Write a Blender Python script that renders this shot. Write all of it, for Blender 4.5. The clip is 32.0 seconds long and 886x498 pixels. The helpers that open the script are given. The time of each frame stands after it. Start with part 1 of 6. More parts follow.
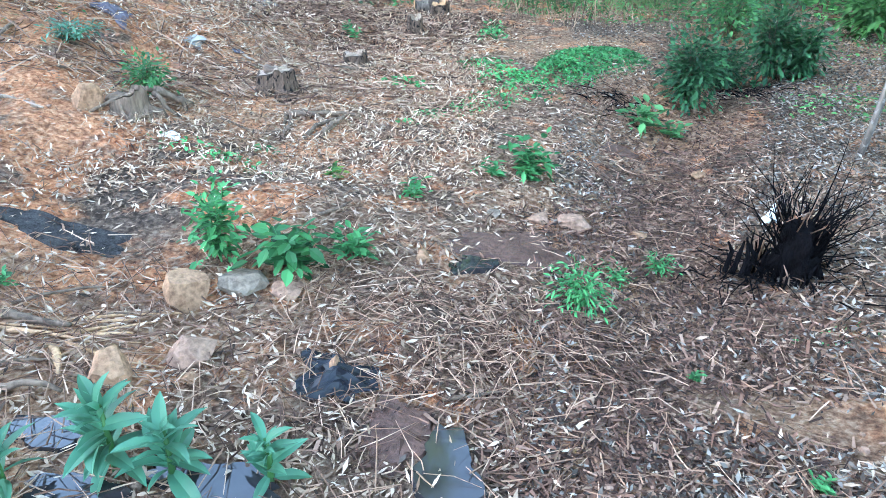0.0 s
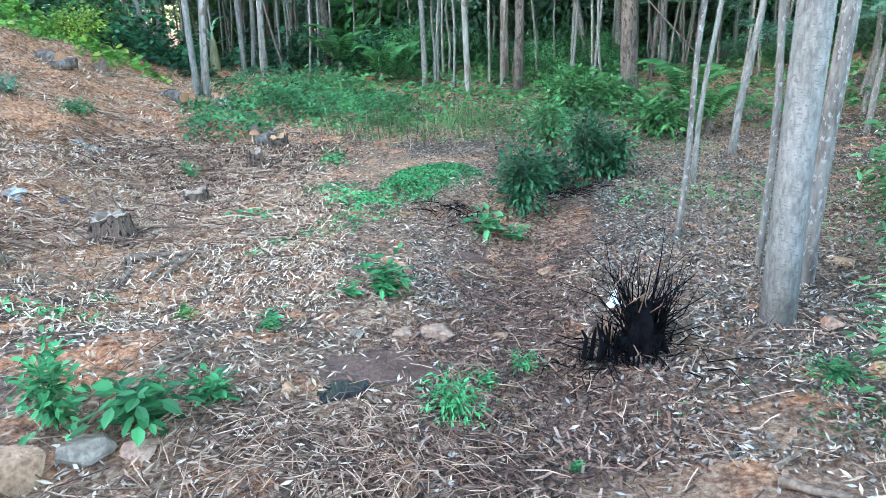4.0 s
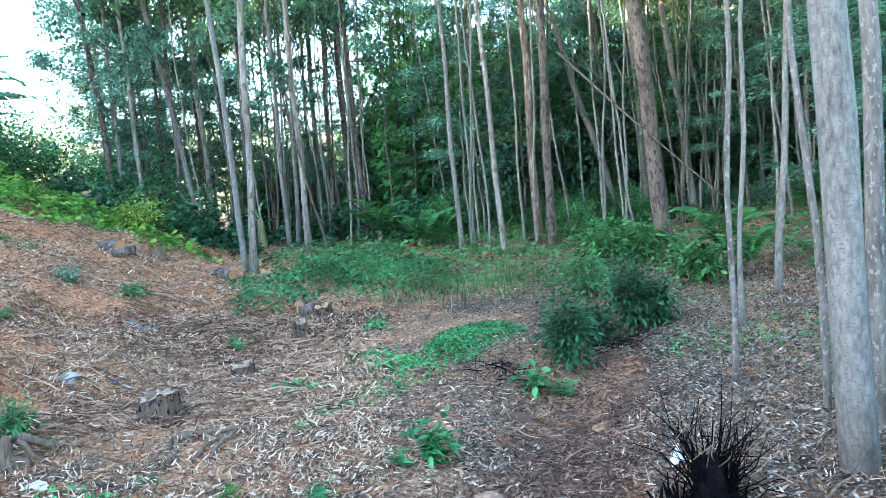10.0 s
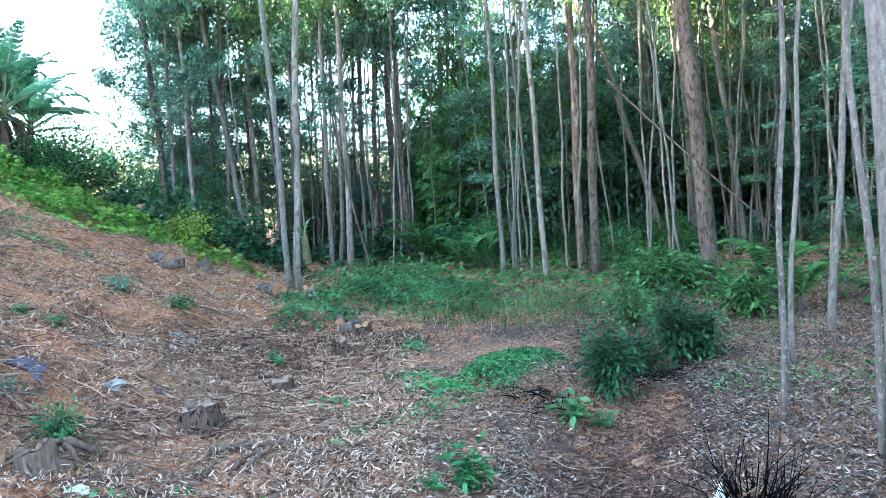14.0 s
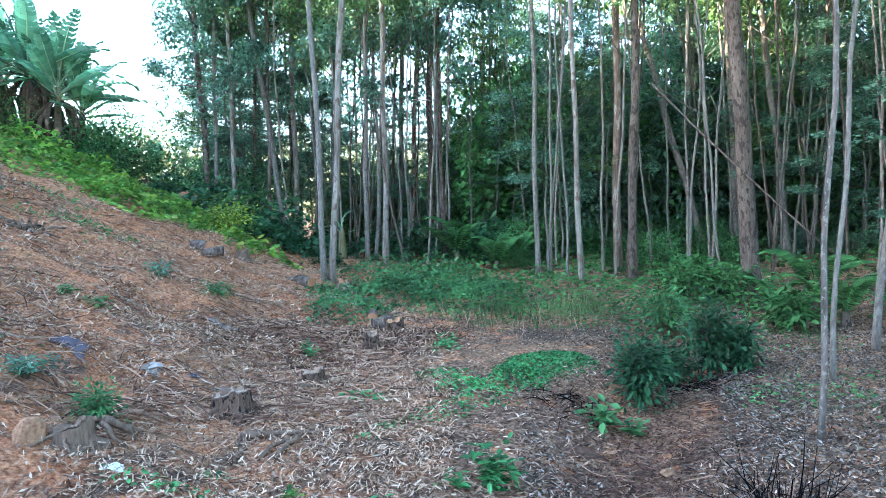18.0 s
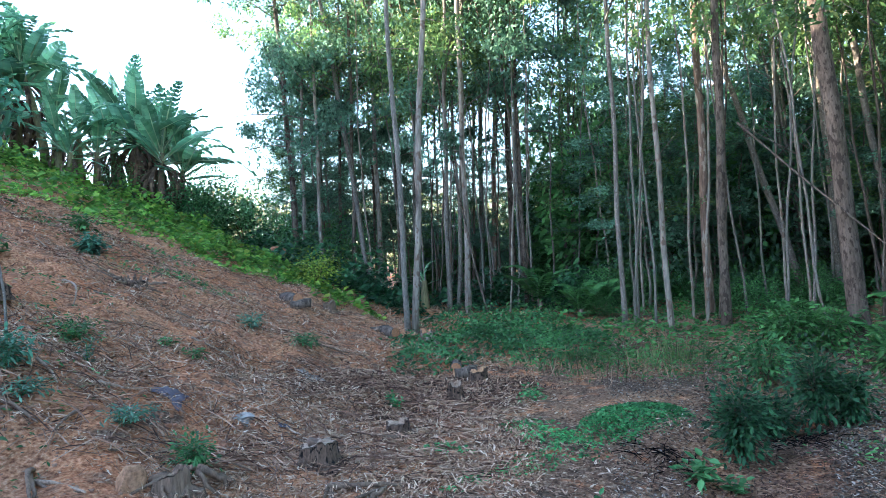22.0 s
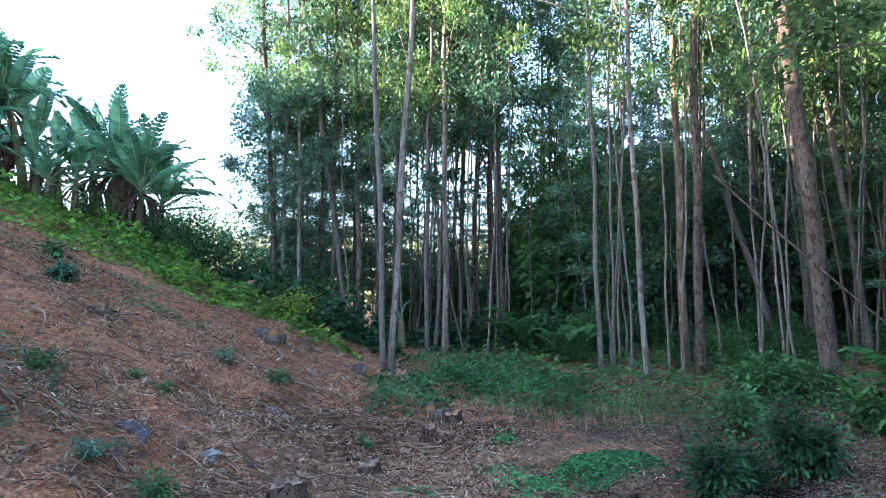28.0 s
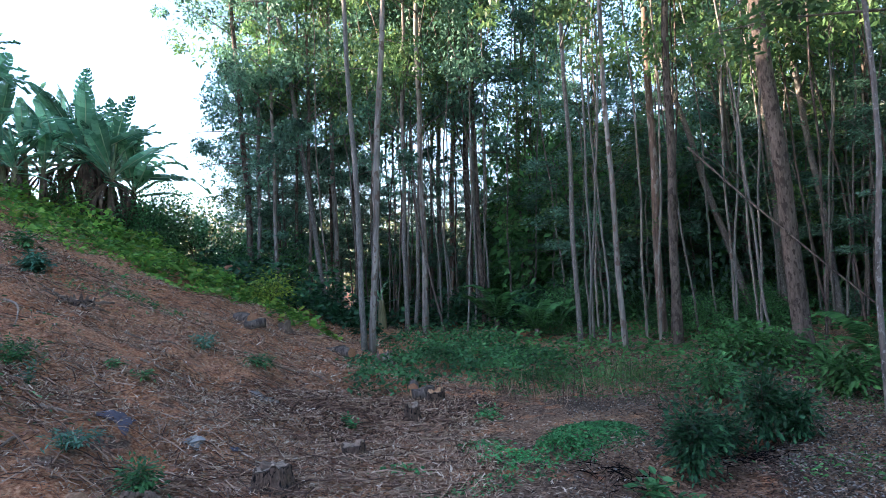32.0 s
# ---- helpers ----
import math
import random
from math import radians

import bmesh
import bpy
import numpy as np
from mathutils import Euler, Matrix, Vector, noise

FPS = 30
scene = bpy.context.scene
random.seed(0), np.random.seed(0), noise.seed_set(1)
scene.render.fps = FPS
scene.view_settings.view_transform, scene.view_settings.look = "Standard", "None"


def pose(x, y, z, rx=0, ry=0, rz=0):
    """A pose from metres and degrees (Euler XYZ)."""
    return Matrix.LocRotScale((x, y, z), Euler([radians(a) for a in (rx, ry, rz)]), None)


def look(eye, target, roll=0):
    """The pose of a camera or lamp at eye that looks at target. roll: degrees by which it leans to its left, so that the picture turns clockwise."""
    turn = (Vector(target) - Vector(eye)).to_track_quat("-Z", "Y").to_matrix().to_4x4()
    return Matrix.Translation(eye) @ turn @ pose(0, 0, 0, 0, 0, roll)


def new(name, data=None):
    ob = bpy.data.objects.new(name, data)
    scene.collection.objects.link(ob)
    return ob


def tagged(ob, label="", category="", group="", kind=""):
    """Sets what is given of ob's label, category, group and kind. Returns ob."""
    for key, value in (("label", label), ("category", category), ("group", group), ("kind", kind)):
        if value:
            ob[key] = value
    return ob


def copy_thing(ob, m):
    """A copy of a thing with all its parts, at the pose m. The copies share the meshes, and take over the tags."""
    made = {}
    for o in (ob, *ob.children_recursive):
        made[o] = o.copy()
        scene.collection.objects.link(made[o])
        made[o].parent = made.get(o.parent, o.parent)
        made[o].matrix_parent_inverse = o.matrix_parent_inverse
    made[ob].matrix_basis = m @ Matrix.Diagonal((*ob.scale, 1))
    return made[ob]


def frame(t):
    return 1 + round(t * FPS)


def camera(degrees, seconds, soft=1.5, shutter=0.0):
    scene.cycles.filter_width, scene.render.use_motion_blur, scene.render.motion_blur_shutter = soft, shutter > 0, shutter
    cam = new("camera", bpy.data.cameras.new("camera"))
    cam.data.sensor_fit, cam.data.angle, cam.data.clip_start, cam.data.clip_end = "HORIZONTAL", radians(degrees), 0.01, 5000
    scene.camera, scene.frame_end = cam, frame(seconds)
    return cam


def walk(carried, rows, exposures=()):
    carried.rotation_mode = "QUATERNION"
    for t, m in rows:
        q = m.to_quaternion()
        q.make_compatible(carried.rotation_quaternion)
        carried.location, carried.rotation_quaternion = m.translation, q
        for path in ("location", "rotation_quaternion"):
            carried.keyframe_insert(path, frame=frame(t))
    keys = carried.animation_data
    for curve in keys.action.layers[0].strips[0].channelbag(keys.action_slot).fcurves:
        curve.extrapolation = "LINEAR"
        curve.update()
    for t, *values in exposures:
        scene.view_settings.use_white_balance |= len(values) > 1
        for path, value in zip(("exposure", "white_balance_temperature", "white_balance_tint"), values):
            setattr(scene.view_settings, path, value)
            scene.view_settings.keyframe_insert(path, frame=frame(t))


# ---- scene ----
cam = camera(66.98, 32.0, soft=0.55)
PATH = [
    (0, pose(0, 0, 1.622, 60.72, -1.25, 12.87)),
    (0.5, pose(0, 0, 1.622, 60.60, -1.15, 5.90)),
    (1, pose(0, 0, 1.622, 63.47, 0.52, 0.11)),
    (1.5, pose(0, 0, 1.622, 63.62, 1.04, -1.69)),
    (2, pose(0, 0, 1.622, 63.56, 1.60, -3.45)),
    (2.5, pose(0, 0, 1.622, 66.68, -0.38, -1.78)),
    (4.5, pose(0, 0, 1.622, 75.02, 2.16, 0.10)),
    (5, pose(0, 0, 1.622, 81.66, 4.10, 2.19)),
    (5.5, pose(0, 0, 1.622, 81.96, 5.14, -0.44)),
    (6, pose(0, 0, 1.622, 82.37, 5.60, 0.02)),
    (6.5, pose(0, 0, 1.622, 83.04, 5.64, -0.23)),
    (7, pose(0, 0, 1.622, 83.92, 5.79, -0.26)),
    (7.5, pose(0, 0, 1.622, 84.18, 5.49, 0.62)),
    (8, pose(0, 0, 1.622, 84.25, 5.48, 0.66)),
    (8.5, pose(0, 0, 1.622, 83.53, 5.59, 1.31)),
    (9, pose(0, 0, 1.622, 85.28, 6.81, 1.30)),
    (9.5, pose(0, 0, 1.622, 84.37, 6.19, 1.81)),
    (10, pose(0, 0, 1.622, 84.62, 5.03, 1.74)),
    (10.5, pose(0, 0, 1.622, 84.82, 4.00, 2.88)),
    (11, pose(0, 0, 1.622, 85.06, 4.13, 2.71)),
    (11.5, pose(0, 0, 1.622, 85.60, 4.14, 2.51)),
    (12, pose(0, 0, 1.622, 86.33, 4.95, 3.80)),
    (12.5, pose(0, 0, 1.622, 86.53, 3.76, 4.93)),
    (13, pose(0, 0, 1.622, 85.93, 3.54, 5.54)),
    (13.5, pose(0, 0, 1.622, 86.47, 3.41, 5.56)),
    (15.5, pose(0, 0, 1.622, 87.81, 2.77, 5.35)),
    (16, pose(0, 0, 1.622, 89.05, 3.21, 7.49)),
    (16.5, pose(0, 0, 1.622, 88.19, 3.22, 8.38)),
    (17, pose(0, 0, 1.622, 89.31, 4.21, 7.48)),
    (17.5, pose(0, 0, 1.622, 89.25, 2.51, 7.67)),
    (18, pose(0, 0, 1.622, 86.83, 1.05, 8.58)),
    (18.5, pose(0, 0, 1.622, 86.17, 1.44, 8.15)),
    (19, pose(0, 0, 1.622, 87.94, 3.01, 7.30)),
    (19.5, pose(0, 0, 1.622, 88.76, 2.67, 10.81)),
    (20, pose(0, 0, 1.622, 88.51, 2.58, 12.94)),
    (20.5, pose(0, 0, 1.622, 89.69, 2.59, 13.30)),
    (21, pose(0, 0, 1.622, 91.51, 2.48, 16.76)),
    (21.5, pose(0, 0, 1.622, 91.70, 2.69, 17.23)),
    (22, pose(0, 0, 1.622, 91.23, 2.37, 15.54)),
    (22.5, pose(0, 0, 1.622, 90.12, 1.98, 11.24)),
    (23, pose(0, 0, 1.622, 90.08, 2.18, 7.23)),
    (23.5, pose(0, 0, 1.622, 89.56, 1.90, 13.55)),
    (24, pose(0, 0, 1.622, 88.59, 1.12, 16.68)),
    (24.5, pose(0, 0, 1.622, 90.28, 0.97, 17.32)),
    (25, pose(0, 0, 1.622, 89.32, 0.45, 19.25)),
    (25.5, pose(0, 0, 1.622, 89.20, 0.41, 19.91)),
    (27.5, pose(0, 0, 1.622, 89.92, 1.26, 17.34)),
    (28, pose(0, 0, 1.622, 94.63, 0.40, 13.67)),
    (28.5, pose(0, 0, 1.622, 96.18, 1.46, 12.10)),
    (29, pose(0, 0, 1.622, 95.42, 1.55, 14.85)),
    (29.5, pose(0, 0, 1.622, 94.36, 0.65, 15.45)),
    (30, pose(0, 0, 1.622, 94.20, 0.68, 16.77)),
    (30.5, pose(0, 0, 1.622, 94.42, 0.79, 15.06)),
    (31, pose(0, 0, 1.622, 94.40, 0.98, 15.47)),
    (31.5, pose(0, 0, 1.622, 95.48, 0.95, 13.59)),
    (32, pose(0, 0, 1.622, 92.77, 2.23, 11.91)),
]
walk(cam, PATH, [(0.0, 4.95, 5950, 10), (3.0, 4.90, 5900, 9), (6.0, 4.85, 5600, 6), (9.0, 4.65, 5550, 6), (13.0, 4.50, 5550, 11), (17.0, 4.32, 5550, 12), (20.0, 4.27, 5550, 13), (21.0, 3.95, 5550, 14), (22.0, 3.65, 5550, 15), (23.0, 3.70, 5550, 15), (24.0, 3.90, 5550, 15), (25.0, 4.00, 5550, 17), (28.0, 3.43, 5550, 21), (32.0, 3.03, 5600, 23)])

# ---- light: low sun behind the hill on the left, bright hazy sky ----
world = bpy.data.worlds.new("sky")
scene.world = world
world.use_nodes = True
sky = world.node_tree.nodes.new("ShaderNodeTexSky")
sky.sky_type, sky.sun_disc = "NISHITA", False
sky.sun_elevation, sky.sun_rotation = radians(11.0), radians(250)
sky.air_density, sky.dust_density, sky.ozone_density = 1.0, 1.0, 1.0
background = world.node_tree.nodes["Background"]
world.node_tree.links.new(sky.outputs[0], background.inputs[0])
background.inputs[1].default_value = 0.11
sun = new("sun", bpy.data.lights.new("sun", "SUN"))
sun.data.energy, sun.data.angle, sun.data.color = 3.8, radians(0.6), (1.0, 0.80, 0.52)
sun.matrix_world = look((0, 0, 0), (0.94, 0.342, -0.195))


# ---- materials ----
def material(name, rough=0.8):
    m = bpy.data.materials.new(name)
    m.use_nodes = True
    b = m.node_tree.nodes["Principled BSDF"]
    b.inputs["Roughness"].default_value = rough
    b.inputs["Specular IOR Level"].default_value = 0.25
    return m, m.node_tree.nodes, m.node_tree.links, b


def ramp(nodes, links, source, stops):
    r = nodes.new("ShaderNodeValToRGB")
    while len(r.color_ramp.elements) < len(stops):
        r.color_ramp.elements.new(0.5)
    for e, (at, colour) in zip(r.color_ramp.elements, stops):
        e.position, e.color = at, (*colour, 1)
    links.new(source, r.inputs[0])
    return r.outputs[0]


def noisy(nodes, links, scale, detail=4.0, stretch=(1, 1, 1), rough=0.6, coords="Object"):
    c = nodes.new("ShaderNodeTexCoord")
    mp = nodes.new("ShaderNodeMapping")
    mp.inputs["Scale"].default_value = stretch
    n = nodes.new("ShaderNodeTexNoise")
    n.inputs["Scale"].default_value, n.inputs["Detail"].default_value, n.inputs["Roughness"].default_value = scale, detail, rough
    links.new(c.outputs[coords], mp.inputs[0])
    links.new(mp.outputs[0], n.inputs["Vector"])
    return n.outputs["Fac"]


def mixed(nodes, links, fac, a, b, mode="MIX"):
    m = nodes.new("ShaderNodeMix")
    m.data_type, m.blend_type = "RGBA", mode
    for sock, value in ((m.inputs[0], fac), (m.inputs[6], a), (m.inputs[7], b)):
        if isinstance(value, (int, float)):
            sock.default_value = value
        elif isinstance(value, tuple):
            sock.default_value = (*value, 1)
        else:
            links.new(value, sock)
    return m.outputs[2]


def bump(nodes, links, b, source, strength, distance):
    k = nodes.new("ShaderNodeBump")
    k.inputs["Strength"].default_value, k.inputs["Distance"].default_value = strength, distance
    links.new(source, k.inputs["Height"])
    links.new(k.outputs[0], b.inputs["Normal"])


def grained(name, dark, light, scale=8.0, stretch=(1, 1, 1), rough=0.85, relief=0.01, spots=None, dash=0.6):
    """Two scales of noise between two colours, with relief; spots: (colour, scale, amount)."""
    m, nodes, links, b = material(name, rough)
    big, fine = noisy(nodes, links, scale, 5, stretch), noisy(nodes, links, scale * 6, 4, stretch)
    mean = tuple((p + q) / 2 for p, q in zip(dark, light))
    colour = mixed(nodes, links, fine, ramp(nodes, links, big, [(0.36, dark), (0.64, light)]), mean)
    tone = ramp(nodes, links, fine, [(0.32, (0.58, 0.58, 0.58)), (0.68, (1.3, 1.3, 1.3))])
    colour = mixed(nodes, links, 1.0, colour, tone, "MULTIPLY")
    if spots:
        f = ramp(nodes, links, noisy(nodes, links, spots[1], 3, (1, 1, dash)), [(1 - spots[2] - 0.06, (0, 0, 0)), (1 - spots[2], (1, 1, 1))])
        colour = mixed(nodes, links, f, colour, spots[0])
    links.new(colour, b.inputs["Base Color"])
    bump(nodes, links, b, fine, 0.7, relief)
    return m


def leafy(name, dark, light, glow=0.35, rough=0.5, yellow=None, vary=(0.75, 1.25), clump=1.6):
    """Foliage: each leaf and each clump its own tone, part of the light shines through."""
    m, nodes, links, b = material(name, rough)
    geo = nodes.new("ShaderNodeNewGeometry")
    info = nodes.new("ShaderNodeObjectInfo")
    stops = [(0.0, dark), (0.8, light)] + ([(1.0, yellow)] if yellow else [])
    colour = ramp(nodes, links, geo.outputs["Random Per Island"], stops)
    hue = nodes.new("ShaderNodeHueSaturation")
    links.new(colour, hue.inputs["Color"])
    mul = nodes.new("ShaderNodeMapRange")
    mul.inputs["To Min"].default_value, mul.inputs["To Max"].default_value = vary
    links.new(info.outputs["Random"], mul.inputs["Value"])
    clump_tone = nodes.new("ShaderNodeMapRange")
    clump_tone.inputs["From Min"].default_value, clump_tone.inputs["From Max"].default_value = 0.36, 0.64
    clump_tone.inputs["To Min"].default_value, clump_tone.inputs["To Max"].default_value = 0.5, 1.45
    links.new(noisy(nodes, links, clump, 2), clump_tone.inputs["Value"])
    both = nodes.new("ShaderNodeMath")
    both.operation = "MULTIPLY"
    links.new(mul.outputs[0], both.inputs[0])
    links.new(clump_tone.outputs[0], both.inputs[1])
    links.new(both.outputs[0], hue.inputs["Value"])
    links.new(hue.outputs[0], b.inputs["Base Color"])
    t = nodes.new("ShaderNodeBsdfTranslucent")
    links.new(hue.outputs[0], t.inputs["Color"])
    mix = nodes.new("ShaderNodeMixShader")
    mix.inputs[0].default_value = glow
    links.new(b.outputs[0], mix.inputs[1])
    links.new(t.outputs[0], mix.inputs[2])
    links.new(mix.outputs[0], nodes["Material Output"].inputs["Surface"])
    return m


def scattered(name, stops, rough=0.9):
    """Loose dry leaves, twigs and chips: each its own tone."""
    m, nodes, links, b = material(name, rough)
    geo = nodes.new("ShaderNodeNewGeometry")
    colour = ramp(nodes, links, geo.outputs["Random Per Island"], stops)
    tone = ramp(nodes, links, noisy(nodes, links, 60, 3), [(0.3, (0.75, 0.75, 0.75)), (0.7, (1.1, 1.1, 1.1))])
    links.new(mixed(nodes, links, 1.0, colour, tone, "MULTIPLY"), b.inputs["Base Color"])
    return m


def soil_material():
    m, nodes, links, b = material("red_soil", 0.95)
    big, mid, fine = noisy(nodes, links, 0.5, 4), noisy(nodes, links, 2.6, 5), noisy(nodes, links, 34, 5)
    # Red and tan tones raised to make up for light missing on the hillside.
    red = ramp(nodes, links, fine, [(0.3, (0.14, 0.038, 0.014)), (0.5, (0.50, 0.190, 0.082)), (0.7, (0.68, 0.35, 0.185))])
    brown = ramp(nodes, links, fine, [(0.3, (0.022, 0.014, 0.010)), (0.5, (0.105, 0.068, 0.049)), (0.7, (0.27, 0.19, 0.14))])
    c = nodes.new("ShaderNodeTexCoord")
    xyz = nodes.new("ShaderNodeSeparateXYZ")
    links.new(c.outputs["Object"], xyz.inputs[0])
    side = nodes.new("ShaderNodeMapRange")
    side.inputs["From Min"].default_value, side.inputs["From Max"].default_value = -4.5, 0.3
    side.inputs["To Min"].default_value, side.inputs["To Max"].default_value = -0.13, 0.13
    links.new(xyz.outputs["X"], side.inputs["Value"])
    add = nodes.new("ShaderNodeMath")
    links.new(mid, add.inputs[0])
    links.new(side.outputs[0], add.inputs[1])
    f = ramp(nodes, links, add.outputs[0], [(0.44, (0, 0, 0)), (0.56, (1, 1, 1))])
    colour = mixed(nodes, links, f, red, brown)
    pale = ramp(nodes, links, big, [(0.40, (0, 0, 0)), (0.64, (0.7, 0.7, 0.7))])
    tan_tones = ramp(nodes, links, fine, [(0.32, (0.17, 0.070, 0.036)), (0.5, (0.50, 0.265, 0.145)), (0.68, (0.72, 0.48, 0.315))])
    colour = mixed(nodes, links, pale, colour, tan_tones)
    speck = ramp(nodes, links, noisy(nodes, links, 11, 6, rough=0.75), [(0.34, (0.45, 0.42, 0.40)), (0.50, (1, 1, 1)), (0.66, (1.25, 1.25, 1.25))])
    colour = mixed(nodes, links, 1.0, colour, speck, "MULTIPLY")
    links.new(colour, b.inputs["Base Color"])
    bump(nodes, links, b, noisy(nodes, links, 20, 8, rough=0.7), 1.0, 0.07)
    return m


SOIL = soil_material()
BARK_PALE = grained("pale_bark", (0.105, 0.094, 0.080), (0.27, 0.25, 0.222), 7, (1, 1, 0.35), 0.85, 0.008, ((0.13, 0.115, 0.10), 36, 0.37), 2.6)
BARK_GREY = grained("grey_bark", (0.075, 0.062, 0.052), (0.25, 0.22, 0.19), 6, (1, 1, 0.25), 0.85, 0.014, ((0.27, 0.25, 0.225), 40, 0.37))
BARK_BROWN = grained("brown_bark", (0.050, 0.036, 0.029), (0.22, 0.172, 0.138), 7, (1, 1, 0.22), 0.9, 0.02, ((0.055, 0.040, 0.032), 15, 0.42), 0.5)
STUMP_BARK = grained("stump_bark", (0.018, 0.011, 0.008), (0.24, 0.155, 0.11), 22, (1, 1, 0.12), 0.9, 0.04, ((0.012, 0.009, 0.008), 40, 0.40))
BARK_RED = grained("red_bark", (0.10, 0.066, 0.050), (0.26, 0.178, 0.132), 5, (1, 1, 0.15), 0.85, 0.012, ((0.33, 0.28, 0.235), 12, 0.40), 0.3)
BARK_PEEL = grained("peeling_bark", (0.11, 0.082, 0.064), (0.42, 0.38, 0.33), 4, (1, 1, 0.14), 0.85, 0.014, ((0.15, 0.105, 0.08), 9, 0.40))
# Both eucalypt tones lifted, the second bluer, to carry the wood's haze.
EUCALYPT = leafy("eucalypt_leaves", (0.070, 0.145, 0.055), (0.165, 0.290, 0.105), 0.5, 0.32, (0.26, 0.31, 0.10))
EUCALYPT_BLUE = leafy("blue_eucalypt_leaves", (0.065, 0.150, 0.100), (0.160, 0.300, 0.195), 0.5, 0.32)
BROADLEAF = leafy("broad_leaves", (0.042, 0.125, 0.048), (0.115, 0.290, 0.105), 0.42, 0.35)
DARKLEAF = leafy("dark_leaves", (0.012, 0.045, 0.022), (0.052, 0.145, 0.062), 0.32, 0.35)
WEEDLEAF = leafy("weed_leaves", (0.024, 0.095, 0.030), (0.10, 0.32, 0.11), 0.35, 0.45)
BRIGHTLEAF = leafy("bright_leaves", (0.040, 0.125, 0.025), (0.15, 0.33, 0.06), 0.4, 0.45, (0.36, 0.42, 0.07))
TEALLEAF = leafy("blue_green_leaves", (0.045, 0.15, 0.085), (0.11, 0.28, 0.165), 0.3, 0.4)
FERNLEAF = leafy("fern_leaves", (0.034, 0.110, 0.034), (0.105, 0.260, 0.078), 0.35, 0.45)
BANANALEAF = leafy("banana_leaves", (0.095, 0.245, 0.130), (0.28, 0.53, 0.30), 0.5, 0.22, vary=(0.5, 1.3))
BANANALEAF.node_tree.nodes["Principled BSDF"].inputs["Specular IOR Level"].default_value = 0.6
MIDRIB = leafy("banana_midribs", (0.34, 0.48, 0.26), (0.46, 0.58, 0.34), 0.2, 0.35)
# Green creepers, yellowed and brightened as though the sun reached them.
LIT_CREEPERLEAF = leafy("lit_creeper_leaves", (0.095, 0.25, 0.050), (0.29, 0.52, 0.090), 0.5, 0.45, (0.44, 0.52, 0.10))
SHRUBLEAF = leafy("shrub_leaves", (0.050, 0.145, 0.055), (0.140, 0.330, 0.120), 0.45, 0.35)
FLOWERLEAF = leafy("yellow_green_leaves", (0.15, 0.30, 0.04), (0.42, 0.50, 0.08), 0.5, 0.45)
DEADLEAF = leafy("dead_banana_leaves", (0.045, 0.030, 0.022), (0.19, 0.125, 0.085), 0.15, 0.8)
# Far foliage: its haze is put into pale yellowish leaf tones.
FARLEAF = leafy("far_leaves", (0.10, 0.13, 0.055), (0.24, 0.26, 0.11), 0.35, 0.5, (0.36, 0.34, 0.15))
GRASS = leafy("grass_blades", (0.05, 0.10, 0.035), (0.14, 0.20, 0.075), 0.35, 0.5, (0.30, 0.25, 0.15))
PALE_LITTER = scattered("pale_dry_leaves", [(0.0, (0.025, 0.018, 0.014)), (0.35, (0.070, 0.053, 0.042)), (0.7, (0.16, 0.13, 0.106)), (1.0, (0.42, 0.37, 0.32))])
LITTER = scattered("dry_leaves", [(0.0, (0.045, 0.030, 0.022)), (0.3, (0.20, 0.120, 0.078)), (0.7, (0.41, 0.285, 0.195)), (1.0, (0.64, 0.50, 0.38))])
# Pale chips, brightened further in place of sunlight on the upper slope.
CHIPS = scattered("pale_wood_chips", [(0.0, (0.055, 0.032, 0.023)), (0.3, (0.27, 0.140, 0.080)), (0.7, (0.52, 0.350, 0.230)), (1.0, (0.74, 0.58, 0.43))])
MULCH = scattered("wet_mulch", [(0.0, (0.016, 0.009, 0.007)), (0.4, (0.072, 0.036, 0.025)), (0.8, (0.19, 0.100, 0.068)), (1.0, (0.38, 0.24, 0.17))])
TWIG = scattered("dry_twigs", [(0.0, (0.050, 0.025, 0.017)), (0.4, (0.176, 0.097, 0.065)), (0.8, (0.374, 0.228, 0.150)), (1.0, (0.550, 0.369, 0.258))])
CHAR = grained("charred_wood", (0.002, 0.002, 0.003), (0.010, 0.009, 0.010), 20, (1, 1, 0.3), 0.95, 0.03)
CHAR.node_tree.nodes["Principled BSDF"].inputs["Specular IOR Level"].default_value = 0.04
CUTWOOD = grained("fresh_cut_wood", (0.34, 0.18, 0.09), (0.56, 0.35, 0.20), 9, (1, 1, 1), 0.8, 0.004)
ORANGEWOOD = grained("orange_cut_wood", (0.30, 0.13, 0.065), (0.47, 0.245, 0.135), 9, (1, 1, 1), 0.8, 0.004)
AGEDCUT = grained("aged_cut_wood", (0.20, 0.135, 0.095), (0.42, 0.31, 0.23), 12, (1, 1, 1), 0.85, 0.006)
OLDWOOD = grained("weathered_wood", (0.075, 0.050, 0.036), (0.24, 0.165, 0.115), 8, (1, 1, 0.2), 0.9, 0.01)
ROCK_TAN = grained("tan_rock", (0.19, 0.098, 0.055), (0.45, 0.265, 0.155), 7, (1, 1, 1), 0.9, 0.012)
ROCK_PINK = grained("pinkish_rock", (0.17, 0.096, 0.066), (0.38, 0.235, 0.16), 7, (1, 1, 1), 0.9, 0.012)
ROCK_GREY = grained("grey_rock", (0.12, 0.085, 0.06), (0.28, 0.22, 0.165), 7, (1, 1, 1), 0.85, 0.012)
MUD = grained("wet_mud", (0.05, 0.025, 0.02), (0.14, 0.075, 0.055), 6, (1, 1, 1), 0.45, 0.02)
